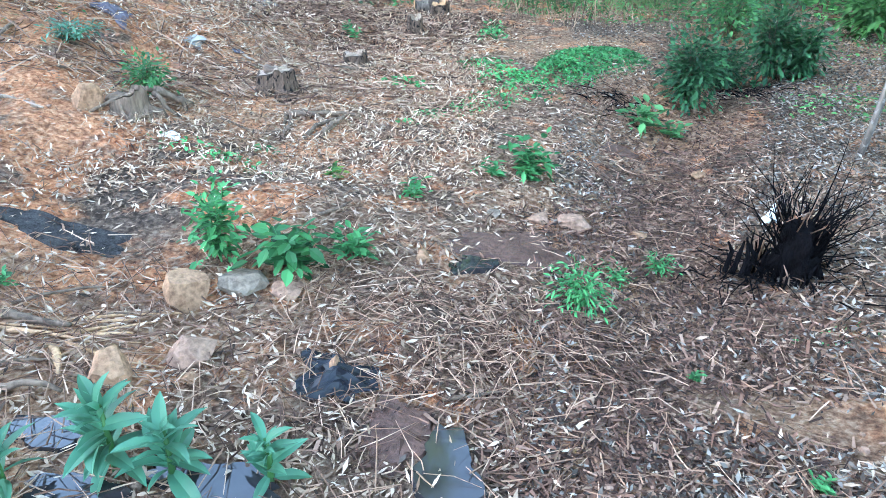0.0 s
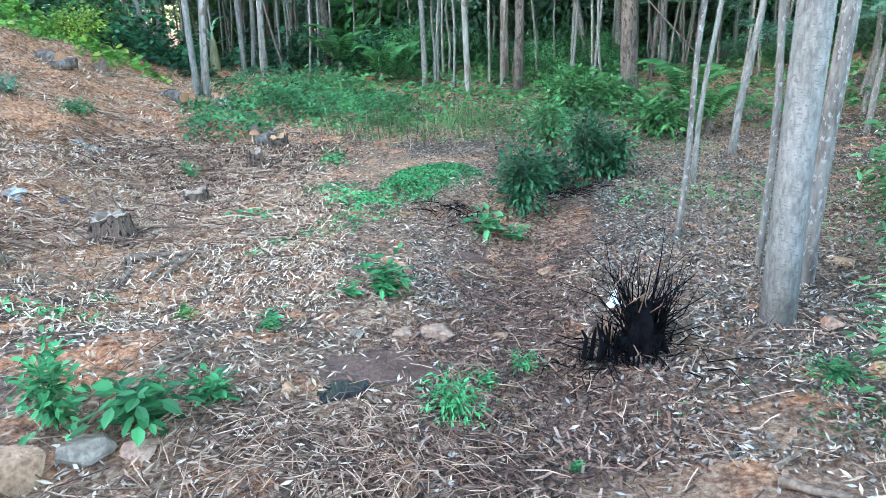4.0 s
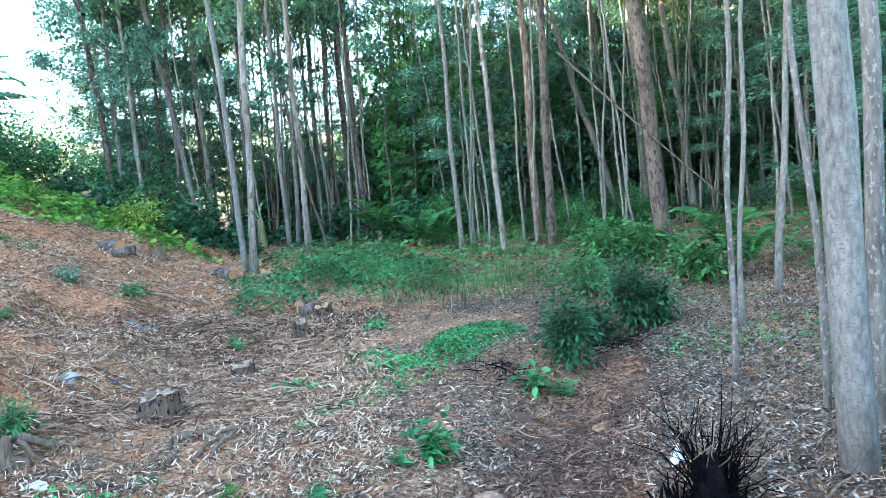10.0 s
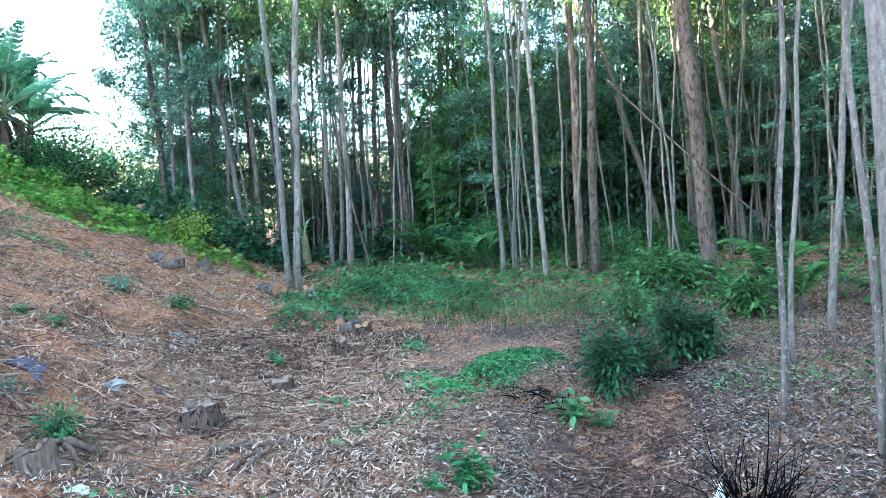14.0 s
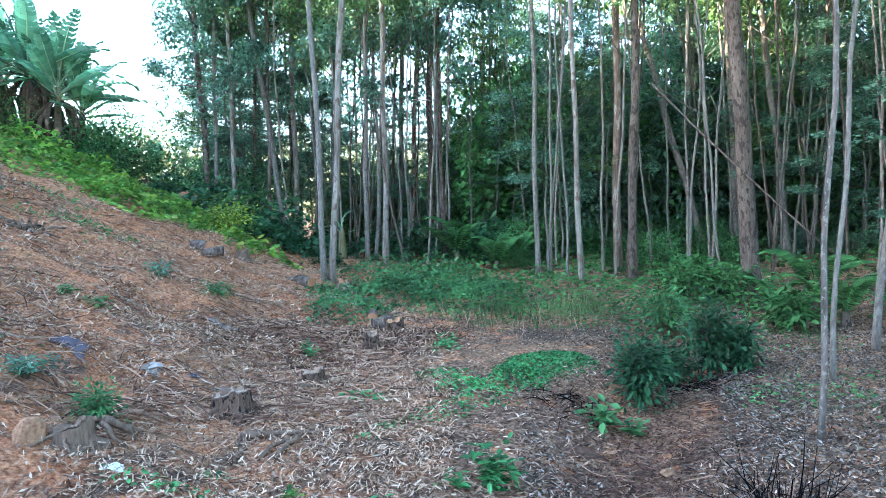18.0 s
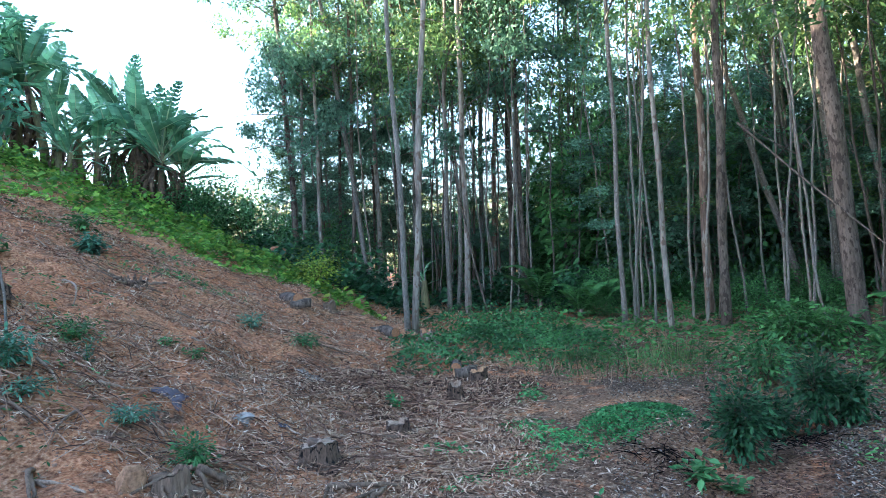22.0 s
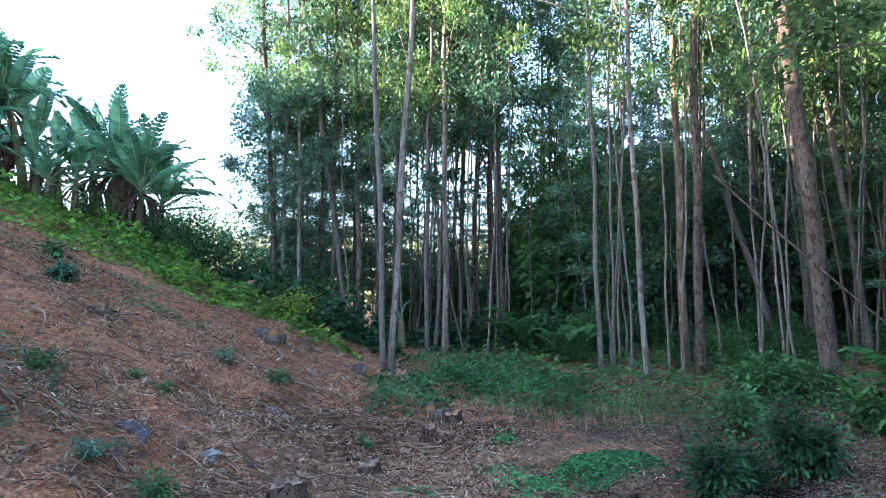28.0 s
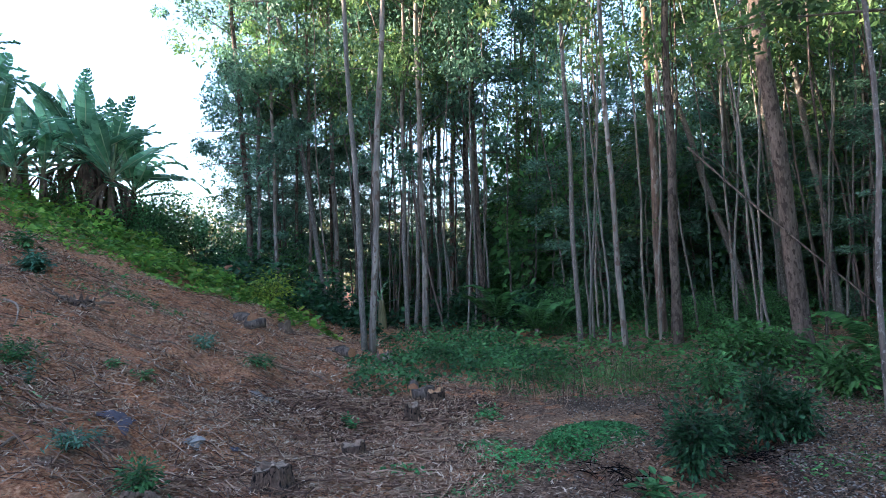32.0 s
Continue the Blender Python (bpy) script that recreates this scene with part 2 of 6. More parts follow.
ASH = grained("dark_ash", (0.012, 0.011, 0.011), (0.11, 0.10, 0.098), 22, (1, 1, 1), 0.98, 0.05)
ASH.node_tree.nodes["Principled BSDF"].inputs["Specular IOR Level"].default_value = 0.05
CLAY = grained("red_clay", (0.24, 0.105, 0.06), (0.42, 0.205, 0.12), 5, (1, 1, 1), 0.95, 0.03)


def plain(name, colour, rough):
    m, nodes, links, b = material(name, rough)
    tone = ramp(nodes, links, noisy(nodes, links, 14, 4), [(0.3, tuple(v * 0.75 for v in colour)), (0.7, colour)])
    links.new(tone, b.inputs["Base Color"])
    return m


PUDDLE = plain("dark_water", (0.030, 0.028, 0.030), 0.04)
PUDDLE.node_tree.nodes["Principled BSDF"].inputs["Specular IOR Level"].default_value = 0.6
PLASTIC_WHITE = plain("white_plastic", (0.74, 0.80, 0.82), 0.4)
PLASTIC_BLACK = plain("black_plastic", (0.012, 0.013, 0.018), 0.35)
CLOTH_BLUE = plain("blue_grey_cloth", (0.10, 0.10, 0.125), 0.9)


# ---- ground form ----
def soft(a, w):
    return w * np.logaddexp(0.0, np.asarray(a, float) / w)


def ground_z(x, y):
    """Height of the ground: a hillside on the left, a wooded bank on the right, a shallow gully between."""
    x, y = np.asarray(x, float), np.asarray(y, float)
    p = -(x + 2.3) * 0.985 - (y - 3.0) * 0.17
    back = np.clip((y - 14.0) / 8.0, 0, 1)
    hill = 0.44 * (soft(p, 0.5) - soft(p - 30.0, 2.0)) * (1 - 0.6 * back * back * (3 - 2 * back))
    q = (x - 3.0) * 0.97 - (y - 4.0) * 0.24
    bank = 0.27 * (soft(q, 0.6) - 0.6 * soft(q - 14.0, 3.0))
    rise = 0.07 * (soft(y - 9.5, 1.5) - soft(y - 26.0, 4.0)) * np.clip((x + 8.0) / 6.0, 0, 1)
    gx = 0.55 + 0.16 * (y - 3.0) + 0.25 * np.sin(y * 0.9)
    gully = -0.20 * np.exp(-((x - gx) / 0.55) ** 2) * np.clip((y - 1.2) / 1.5, 0, 1) * np.clip((10.0 - y) / 3.0, 0, 1)
    mound = 0.16 * np.exp(-((x - 0.5) ** 2 + (y - 6.2) ** 2) / 0.5) + 0.12 * np.exp(-((x + 1.5) ** 2 + (y - 2.9) ** 2 * 2.0) / 0.4)
    # Unseen low rise behind the camera, first added to block the sun.
    behind = 0.04 * (soft(-y - 8.0, 2.0) - soft(-y - 38.0, 3.0)) * np.clip((x + 11.5) / 4.0, 0, 1) * (1 - 0.45 * np.clip((x - 1.0) / 6.0, 0, 1))
    pit = -0.14 * np.exp(-((x + 3.75) / 0.55) ** 2 - ((y - 3.02) / 0.30) ** 2)
    return hill + bank + rise + gully + mound + behind + pit


def bumps(x, y):
    x, y = np.asarray(x, float), np.asarray(y, float)
    slope = np.clip((-x - 1.5) / 2.0, 0, 1)
    lumps = 0.07 * np.sin(1.9 * x + 0.8 * y + 0.5) * np.sin(2.4 * y - 0.9 * x) + 0.045 * np.sin(4.4 * x - 1.2 * y) * np.sin(3.9 * y + 1.6 * x + 1.0)
    return (slope * lumps + 0.020 * np.sin(3.1 * x + 1.7 * y) * np.sin(2.3 * y - 1.1 * x + 1.0) + 0.012 * np.sin(7.3 * x - 2.9 * y + 2.0) * np.sin(6.1 * y + 3.3 * x)
            + 0.006 * np.sin(15.0 * x + 4.0 * y) * np.sin(13.0 * y - 5.0 * x) + 0.003 * np.sin(31.0 * x - 9.0 * y) * np.sin(27.0 * y + 11.0 * x))


def height(x, y):
    return ground_z(x, y) + bumps(x, y)


# ---- mesh helpers ----
rng = np.random.default_rng(7)


def mesh_of(name, verts, faces, mat, smooth=False):
    """A mesh from arrays of vertices and of faces that have all the same number of corners."""
    verts, faces = np.asarray(verts, np.float32), np.asarray(faces, np.int32)
    me = bpy.data.meshes.new(name)
    k = faces.shape[1]
    me.vertices.add(len(verts))
    me.vertices.foreach_set("co", verts.ravel())
    me.loops.add(faces.size)
    me.loops.foreach_set("vertex_index", faces.ravel())
    me.polygons.add(len(faces))
    me.polygons.foreach_set("loop_start", np.arange(0, faces.size, k, dtype=np.int32))
    me.polygons.foreach_set("use_smooth", np.full(len(faces), smooth))
    me.update(calc_edges=True)
    me.validate()
    me.materials.append(mat)
    return me


def part(name, me, parent, label=""):
    ob = new(name, me)
    ob.parent = parent
    return tagged(ob, label)


def thing(name, x, y, label, category, group="", z=None, turn=0.0, size=1.0, kind=""):
    ob = new(name)
    ob.empty_display_size = 0.1
    ob.location = (x, y, float(height(x, y)) if z is None else z)
    ob.rotation_euler = (0, 0, turn)
    ob.scale = (size, size, size)
    return tagged(ob, label, category, group, kind)


def tube(points, radii, sides=7):
    """Vertices and quads of a bent, tapered tube with closed ends."""
    pts = np.asarray(points, float)
    n = len(pts)
    tan = np.gradient(pts, axis=0)
    tan /= np.linalg.norm(tan, axis=1)[:, None] + 1e-9
    ref = np.array([0.0, 0, 1]) if abs(tan[0][2]) < 0.9 else np.array([1.0, 0, 0])
    u = np.cross(tan, ref)
    u /= np.linalg.norm(u, axis=1)[:, None] + 1e-9
    v = np.cross(tan, u)
    a = np.arange(sides) * 2 * math.pi / sides
    r = np.asarray(radii, float)
    if r.ndim == 1:
        r = np.repeat(r[:, None], sides, 1)
    ring = pts[:, None, :] + r[:, :, None] * (np.cos(a)[None, :, None] * u[:, None, :] + np.sin(a)[None, :, None] * v[:, None, :])
    verts = np.vstack([ring.reshape(-1, 3), pts[:1], pts[-1:]])
    i, j = np.meshgrid(np.arange(n - 1), np.arange(sides), indexing="ij")
    k = (j + 1) % sides
    quads = np.stack([i * sides + j, i * sides + k, (i + 1) * sides + k, (i + 1) * sides + j], -1).reshape(-1, 4)
    s = np.arange(sides)
    low = np.stack([(s + 1) % sides, s, np.full(sides, n * sides), np.full(sides, n * sides)], -1)
    top = np.stack([(n - 1) * sides + s, (n - 1) * sides + (s + 1) % sides, np.full(sides, n * sides + 1), np.full(sides, n * sides + 1)], -1)
    return verts, quads, np.vstack([low, top])[:, :3]


def tube_mesh(name, tubes, mat, smooth=True):
    """One mesh from several tubes; end caps become triangles."""
    bm_v, bm_f, at = [], [], 0
    for v, q, caps in tubes:
        bm_v.append(v)
        bm_f += [tuple(f) for f in (q + at).tolist()] + [tuple(f) for f in (caps + at).tolist()]
        at += len(v)
    me = bpy.data.meshes.new(name)
    me.from_pydata(np.vstack(bm_v).tolist(), [], bm_f)
    me.polygons.foreach_set("use_smooth", np.full(len(me.polygons), smooth))
    me.materials.append(mat)
    return me


def unit(a):
    return a / (np.linalg.norm(a, axis=-1, keepdims=True) + 1e-9)


def leaf_arrays(base, along, up, length, width, fold=0.15, droop=0.0):
    """Leaves of eight points and four quads each, creased along the midrib."""
    base, along, up = np.asarray(base, float), unit(np.asarray(along, float)), np.asarray(up, float)
    side = unit(np.cross(along, up))
    nor = np.cross(side, along)
    L, W = np.asarray(length, float)[:, None], np.asarray(width, float)[:, None]
    down = np.array([0, 0, -1.0]) * droop * L
    at = lambda t: base + along * L * t + down * t ** 2
    m1, m2, tip = at(0.34) - nor * W * fold, at(0.68) - nor * W * fold, at(1.0)
    r1, l1, r2, l2 = at(0.30) + side * W * 0.46, at(0.30) - side * W * 0.46, at(0.64) + side * W * 0.42, at(0.64) - side * W * 0.42
    verts = np.stack([base, r1, m1, l1, r2, m2, l2, tip], 1).reshape(-1, 3)
    k = np.arange(len(base))[:, None] * 8
    faces = np.concatenate([k + np.array([q]) for q in ((0, 1, 2, 3), (2, 1, 4, 5), (3, 2, 5, 6), (5, 4, 7, 6))], 0)
    return verts, faces


def flat_leaves(base, along, up, length, width, droop=0.0):
    """Leaves of four points and one quad each, for foliage and litter in mass."""
    base, along = np.asarray(base, float), unit(np.asarray(along, float))
    side = unit(np.cross(along, np.asarray(up, float)))
    L, W = np.asarray(length, float)[:, None], np.asarray(width, float)[:, None]
    down = np.array([0, 0, -1.0]) * droop * L
    m = base + along * L * 0.45 + down * 0.25
    verts = np.stack([base, m + side * W / 2, base + along * L + down, m - side * W / 2], 1).reshape(-1, 3)
    return verts, np.arange(len(verts)).reshape(-1, 4)


def chip_arrays(base, along, up, length, width):
    """Blunt, uneven chips and leaf shreds, one quad each."""
    base, along = np.asarray(base, float), unit(np.asarray(along, float))
    side = unit(np.cross(along, np.asarray(up, float)))
    L, W = np.asarray(length, float)[:, None], np.asarray(width, float)[:, None]
    n = len(base)
    a, b, c, d = (rng.uniform(0.1, 0.55, (n, 1)) * W for _ in range(4))
    tip = base + along * L
    verts = np.stack([base - side * a, base + side * b, tip + side * c, tip - side * d], 1).reshape(-1, 3)
    return verts, np.arange(len(verts)).reshape(-1, 4)


def join(parts):
    vs, fs, at = [], [], 0
    for v, f in parts:
        vs.append(v)
        fs.append(f + at)
        at += len(v)
    return np.vstack(vs), np.vstack(fs)


def spread(n, s=1.0):
    return rng.normal(0, s, (n, 3))


def random_dirs(n, lift=0.0):
    d = unit(rng.normal(0, 1, (n, 3)))
    d[:, 2] += lift
    return unit(d)


# ---- ground ----
def build_ground():
    angles = np.concatenate([np.linspace(-80, 80, 351), np.linspace(84, 276, 49)])
    radii = np.concatenate([np.linspace(0.002, 1.0, 8)[:-1], np.geomspace(1.0, 30.0, 270), np.geomspace(32, 900, 40)])
    a, r = np.meshgrid(np.radians(angles), radii, indexing="ij")
    x, y = 0.06 + r * np.sin(a), r * np.cos(a) - 0.09
    z = height(x, y)
    z = np.where(r > 60, z * np.clip((140 - r) / 80, 0, 1) - np.clip((r - 60) / 100, 0, 1) * 4.0, z)
    na, nr = a.shape
    verts = np.stack([x, y, z], -1).reshape(-1, 3)
    i, j = np.meshgrid(np.arange(na), np.arange(nr - 1), indexing="ij")
    k = (i + 1) % na
    faces = np.stack([i * nr + j, i * nr + j + 1, k * nr + j + 1, k * nr + j], -1).reshape(-1, 4)[:, ::-1]
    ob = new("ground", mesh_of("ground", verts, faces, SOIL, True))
    tagged(ob, "red-brown soil hillside and gully floor strewn with dry leaves", "ground", kind="structure")


build_ground()


def wanted(n, r0, r1, a0, a1, power=1.0):
    """Random places in a sector of the plan, denser near its inner edge for power above one."""
    r = r0 + (r1 - r0) * rng.random(n) ** power
    a = np.radians(a0 + (a1 - a0) * rng.random(n))
    return r * np.sin(a), r * np.cos(a)


def clumpy(x, y, scale, seed):
    """A smooth field between 0 and 1 that makes scatter patchy."""
    s = np.zeros_like(x)
    for k in range(5):
        t = seed * 1.7 + k * 2.4
        s += np.sin((x * math.cos(t) + y * math.sin(t)) / scale * (1 + 0.35 * k) + 3 * t)
    return 1 / (1 + np.exp(-s * 0.9))


WET = [
    (-0.28, 1.45, 0.11, 0.20, 0.3, PUDDLE, "dark puddle at the gully's end", "puddle"),
    (-0.92, 1.19, 0.24, 0.09, 0.0, PUDDLE, "dark pool under leafy weeds", "puddle"),
    (-1.50, 1.24, 0.18, 0.08, 0.2, PUDDLE, "dark pool beside rocks", "puddle"),
    (-1.29, 1.05, 0.15, 0.07, 0.2, PUDDLE, "dark pool under leafy weeds", "puddle"),
    (-0.48, 1.58, 0.13, 0.18, 0.3, MUD, "wet reddish-brown mud patch", "mud_patch"),
    (-0.44, 2.69, 0.14, 0.08, 0.4, PUDDLE, "small puddle in the gully", "puddle"),
    (-0.28, 2.95, 0.34, 0.19, 0.2, MUD, "wet reddish-brown mud in the gully", "mud_patch"),
    (0.26, 4.84, 0.14, 0.10, 0.0, MUD, "wet mud in the gully", "mud_patch"),
    (-2.26, 2.25, 0.34, 0.13, 0.1, ASH, "dark ash and burnt litter on the ground", "ash_patch"),
]


BARE = [
    (-3.62, 3.18, 0.85, 0.42), (-3.98, 3.09, 0.6, 0.4), (-3.28, 2.60, 0.7, 0.25), (-4.66, 7.49, 0.55, 0.35), (-3.88, 4.02, 0.5, 0.25), (-2.86, 7.45, 0.45, 0.3),
    (-3.55, 4.58, 0.5, 0.25), (-6.62, 5.86, 1.2, 0.5), (-7.96, 6.37, 1.6, 0.6), (-5.57, 6.58, 0.9, 0.3), (-4.00, 7.77, 0.4, 0.25), (0.90, 2.08, 0.45, 0.16), (1.25, 1.97, 0.4, 0.16), (1.49, 2.46, 0.2, 0.25),
    (-2.01, 2.42, 0.3, 0.15), (-3.01, 3.03, 0.5, 0.2), (-4.06, 5.59, 0.4, 0.25),
]


def covered(x, y):
    """False for most places on bare red earth."""
    ok = np.ones(np.shape(x), bool)
    for bx, by, rx, ry in BARE:
        d = ((x - bx) / rx) ** 2 + ((y - by) / ry) ** 2 + rng.normal(0, 0.25, np.shape(x))
        ok &= (d > 1.0) | (rng.random(np.shape(x)) < 0.10)
    return ok


def dry(x, y):
    """True where the ground is not under water or mud."""
    ok = np.ones(np.shape(x), bool)
    for wx, wy, rx, ry, turn, mat, *_ in WET:
        u, v = (x - wx) * math.cos(turn) + (y - wy) * math.sin(turn), (y - wy) * math.cos(turn) - (x - wx) * math.sin(turn)
        ok &= ((u / rx) ** 2 + (v / ry) ** 2 > rng.uniform(0.1, 1.25, np.shape(x))) | (rng.random(np.shape(x)) < (0.97 if mat is ASH else 0.12 if mat is MUD else 0.05))
    return ok


def litter(name, n, sector, length, width, mat, label, category, patch=None, lift=0.012, tilt=0.25, power=1.6, bare=0.0, mulch=None, pointed=False):
    x, y = wanted(n, *sector, power)
    keep = dry(x, y) & covered(x, y)
    if patch:
        slope = np.clip((-x - 2.0) / 2.0, 0, 1) * 0.35
        keep &= rng.random(n) < (bare + (1 - bare) * clumpy(x, y, patch, n % 13)) * (1 - slope * (1 - clumpy(x, y, 0.8, 4)))
    x, y = x[keep], y[keep]
    wet = np.abs(x - 0.45 - 0.16 * (y - 3.0)) + 0.5 * (clumpy(x, y, 0.35, 8) - 0.5) + rng.normal(0, 0.22, len(x)) < 0.55 - 0.25 * np.clip((y - 6.5) / 2.0, 0, 2)
    wet &= (y > 1.4) & (y < 9)
    if mulch is not None:
        x, y = (x[wet], y[wet]) if mulch else (x[~wet], y[~wet])
    n = len(x)
    z = height(x, y) + lift * rng.random(n)
    a = rng.random(n) * 2 * math.pi
    al = np.stack([np.cos(a), np.sin(a), rng.normal(0, tilt, n)], -1)
    up = unit(np.stack([rng.normal(0, 0.45, n), rng.normal(0, 0.45, n), np.ones(n)], -1))
    L = length * rng.uniform(0.55, 1.35, n)
    v, f = (flat_leaves if pointed else chip_arrays)(np.stack([x, y, z], -1), al, up, L, L * width * rng.uniform(0.8, 1.5, n))
    ob = new(name, mesh_of(name, v, f, mat))
    return tagged(ob, label, category, kind="stuff")


litter("leaf_litter", 200000, (0.8, 17.0, -64, 54), 0.050, 0.20, LITTER, "dry tan and brown eucalyptus leaves lying on the soil", "leaf litter", 0.9, bare=0.35, power=1.15, mulch=False, pointed=True, tilt=0.35, lift=0.02)
litter("leaf_litter", 150000, (0.9, 15.0, -2, 54), 0.034, 0.30, PALE_LITTER, "pale curled eucalyptus leaves lying thickly on the soil", "leaf litter", 0.7, bare=0.45, power=1.1, mulch=False, pointed=True, lift=0.022, tilt=0.4)
litter("leaf_litter", 26000, (0.3, 8.0, 54, 296), 0.055, 0.20, LITTER, "dry tan and brown leaves lying on the soil", "leaf litter", 0.9, bare=0.3, power=0.8)
litter("gully_mulch", 150000, (1.2, 9.5, -30, 34), 0.048, 0.20, MULCH, "dark reddish shredded mulch along the damp gully", "mulch", 0.6, bare=0.4, power=1.0, mulch=True)
litter("gully_leaves", 7000, (1.2, 9.5, -30, 34), 0.038, 0.30, PALE_LITTER, "pale dry leaves fallen on the dark mulch", "leaf litter", 0.6, bare=0.3, power=1.0, mulch=True, pointed=True, lift=0.03, tilt=0.4)
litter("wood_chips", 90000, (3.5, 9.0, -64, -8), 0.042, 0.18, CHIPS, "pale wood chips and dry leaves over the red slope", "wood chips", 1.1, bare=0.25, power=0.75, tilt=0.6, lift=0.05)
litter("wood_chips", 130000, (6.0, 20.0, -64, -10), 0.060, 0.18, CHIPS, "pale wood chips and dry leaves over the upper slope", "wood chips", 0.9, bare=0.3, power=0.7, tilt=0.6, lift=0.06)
litter("leaf_litter", 80000, (4.0, 12.0, 14, 56), 0.040, 0.28, PALE_LITTER, "pale dry leaves thick on the wooded bank", "leaf litter", 0.6, bare=0.4, power=0.9, pointed=True, lift=0.03, tilt=0.4)


def strewn(name, centres, n, length, width, mat, label):
    """Shreds in soft round heaps: centres are (x, y, radius)."""
    x = np.concatenate([rng.normal(cx, r * 0.5, int(n * r * r)) for cx, cy, r in centres])
    y = np.concatenate([rng.normal(cy, r * 0.5, int(n * r * r)) for cx, cy, r in centres])
    n = len(x)
    a = rng.random(n) * 2 * math.pi
    al = np.stack([np.cos(a), np.sin(a), rng.normal(0, 0.35, n)], -1)
    L = length * rng.uniform(0.5, 1.4, n)
    v, f = chip_arrays(np.stack([x, y, height(x, y) + 0.03 * rng.random(n)], -1), al, unit(np.array([0, 0, 1.0]) + spread(n, 0.4)), L, L * width * rng.uniform(0.7, 1.5, n))
    return tagged(new(name, mesh_of(name, v, f, mat)), label, "mulch", kind="stuff")


strewn("bark_shreds", [(-3.05, 7.69, 0.9), (-3.31, 7.17, 0.7), (-2.42, 7.89, 0.7), (-2.19, 8.10, 0.7), (-2.32, 6.71, 0.6), (-1.58, 8.30, 0.7), (-1.82, 7.71, 0.6)], 5200, 0.055, 0.2, MULCH, "dark reddish bark shreds below the slope")


def twigs(name, n, sector, length, radius, label, patch=1.1, bare=0.3, mat=None):
    x, y = wanted(n, *sector, 1.4)
    keep = dry(x, y) & covered(x, y) & (rng.random(n) < bare + (1 - bare) * clumpy(x, y, patch, 5))
    x, y = x[keep], y[keep]
    n = len(x)
    a = rng.random(n) * math.pi * 2
    L = length * rng.uniform(0.3, 1.3, n)
    d = np.stack([np.cos(a), np.sin(a), np.zeros(n)], -1)
    p0 = np.stack([x, y, height(x, y) + 0.008 + 0.04 * rng.random(n)], -1)
    p2 = p0 + d * L[:, None]
    p2[:, 2] = height(p2[:, 0], p2[:, 1]) + 0.008 + 0.06 * rng.random(n)
    p1 = (p0 + p2) / 2 + spread(n, 0.05) * L[:, None]
    r = radius * rng.uniform(0.5, 1.4, n)
    rings = []
    for p, k in ((p0, 1.0), (p1, 0.85), (p2, 0.5)):
        for b in range(3):
            t = b * 2.094
            off = np.stack([-d[:, 1] * math.cos(t), d[:, 0] * math.cos(t), np.full(n, math.sin(t))], -1)
            rings.append(p + off * (r * k)[:, None])
    v = np.stack(rings, 1).reshape(-1, 3)
    k = np.arange(n)[:, None] * 9
    f = np.concatenate([k + np.array([[s * 3 + b, s * 3 + (b + 1) % 3, s * 3 + 3 + (b + 1) % 3, s * 3 + 3 + b]]) for s in (0, 1) for b in range(3)], 0)
    ob = new(name, mesh_of(name, v, f, mat or TWIG))
    return tagged(ob, label, "twigs", kind="stuff")


twigs("dry_twigs", 11000, (0.9, 14.0, -60, 45), 0.15, 0.0026, "thin dry brown twigs littering the ground")
twigs("slope_twigs", 12000, (5.0, 17.0, -64, -10), 0.26, 0.0052, "dry brown twigs and bark strips over the red slope", 0.9, 0.2)


# ---- trees ----
def crown_arrays(h, low, reach, branches, clumps, leaves, size, slim=0.36):
    """Limbs and hanging leaves round an upright axis of height h, from the share low of it upwards."""
    limbs, out = [], []
    for b in range(branches):
        s = low + (1 - low) * (b + rng.random()) / branches
        z0 = h * s
        a = rng.random() * 2 * math.pi
        ln = reach * (1.1 - 0.75 * (s - low) / (1 - low)) * rng.uniform(0.5, 1.2)
        d = np.array([math.cos(a), math.sin(a), rng.uniform(0.25, 0.95)])
        p = np.array([np.array([0, 0, z0]) + d * ln * t + np.array([0, 0, -0.25 * ln * t * t]) for t in (0, 0.4, 0.75, 1.0)])
        limbs.append(tube(p, [0.022, 0.016, 0.010, 0.004], 4))
        for c in range(clumps):
            t = rng.uniform(0.35, 1.05)
            centre = np.array([0, 0, z0]) + d * ln * t + np.array([0, 0, -0.25 * ln * t * t]) + rng.normal(0, 0.18 * reach, 3)
            n = int(leaves * rng.uniform(0.5, 1.5))
            pos = centre + unit(rng.normal(0, 1, (n, 3))) * (rng.uniform(0.26, 0.56) * rng.random(n) ** 0.40)[:, None] * np.array([1, 1, 0.8])
            al = random_dirs(n, -0.4)
            L = size * rng.uniform(0.6, 1.35, n)
            out.append(flat_leaves(pos, al, random_dirs(n, 0.4), L, L * slim, 0.15))
    return limbs, join(out)


CROWNS = []
for k, (low, reach, branches, clumps, leaves) in enumerate([(0.30, 2.1, 20, 3, 112), (0.42, 1.9, 17, 3, 116), (0.24, 2.0, 21, 3, 114), (0.46, 2.1, 17, 3, 118), (0.60, 2.2, 15, 3, 124), (0.55, 4.2, 30, 4, 100)]):
    limbs, (v, f) = crown_arrays(15.0, low, reach, branches, clumps, leaves, 0.128, 0.46)
    CROWNS.append(([tube_mesh("limb", [t], BARK_GREY) for t in limbs], tube_mesh("branchwork", limbs, BARK_GREY), mesh_of("crown", v, f, EUCALYPT_BLUE if k == 2 else EUCALYPT), low))


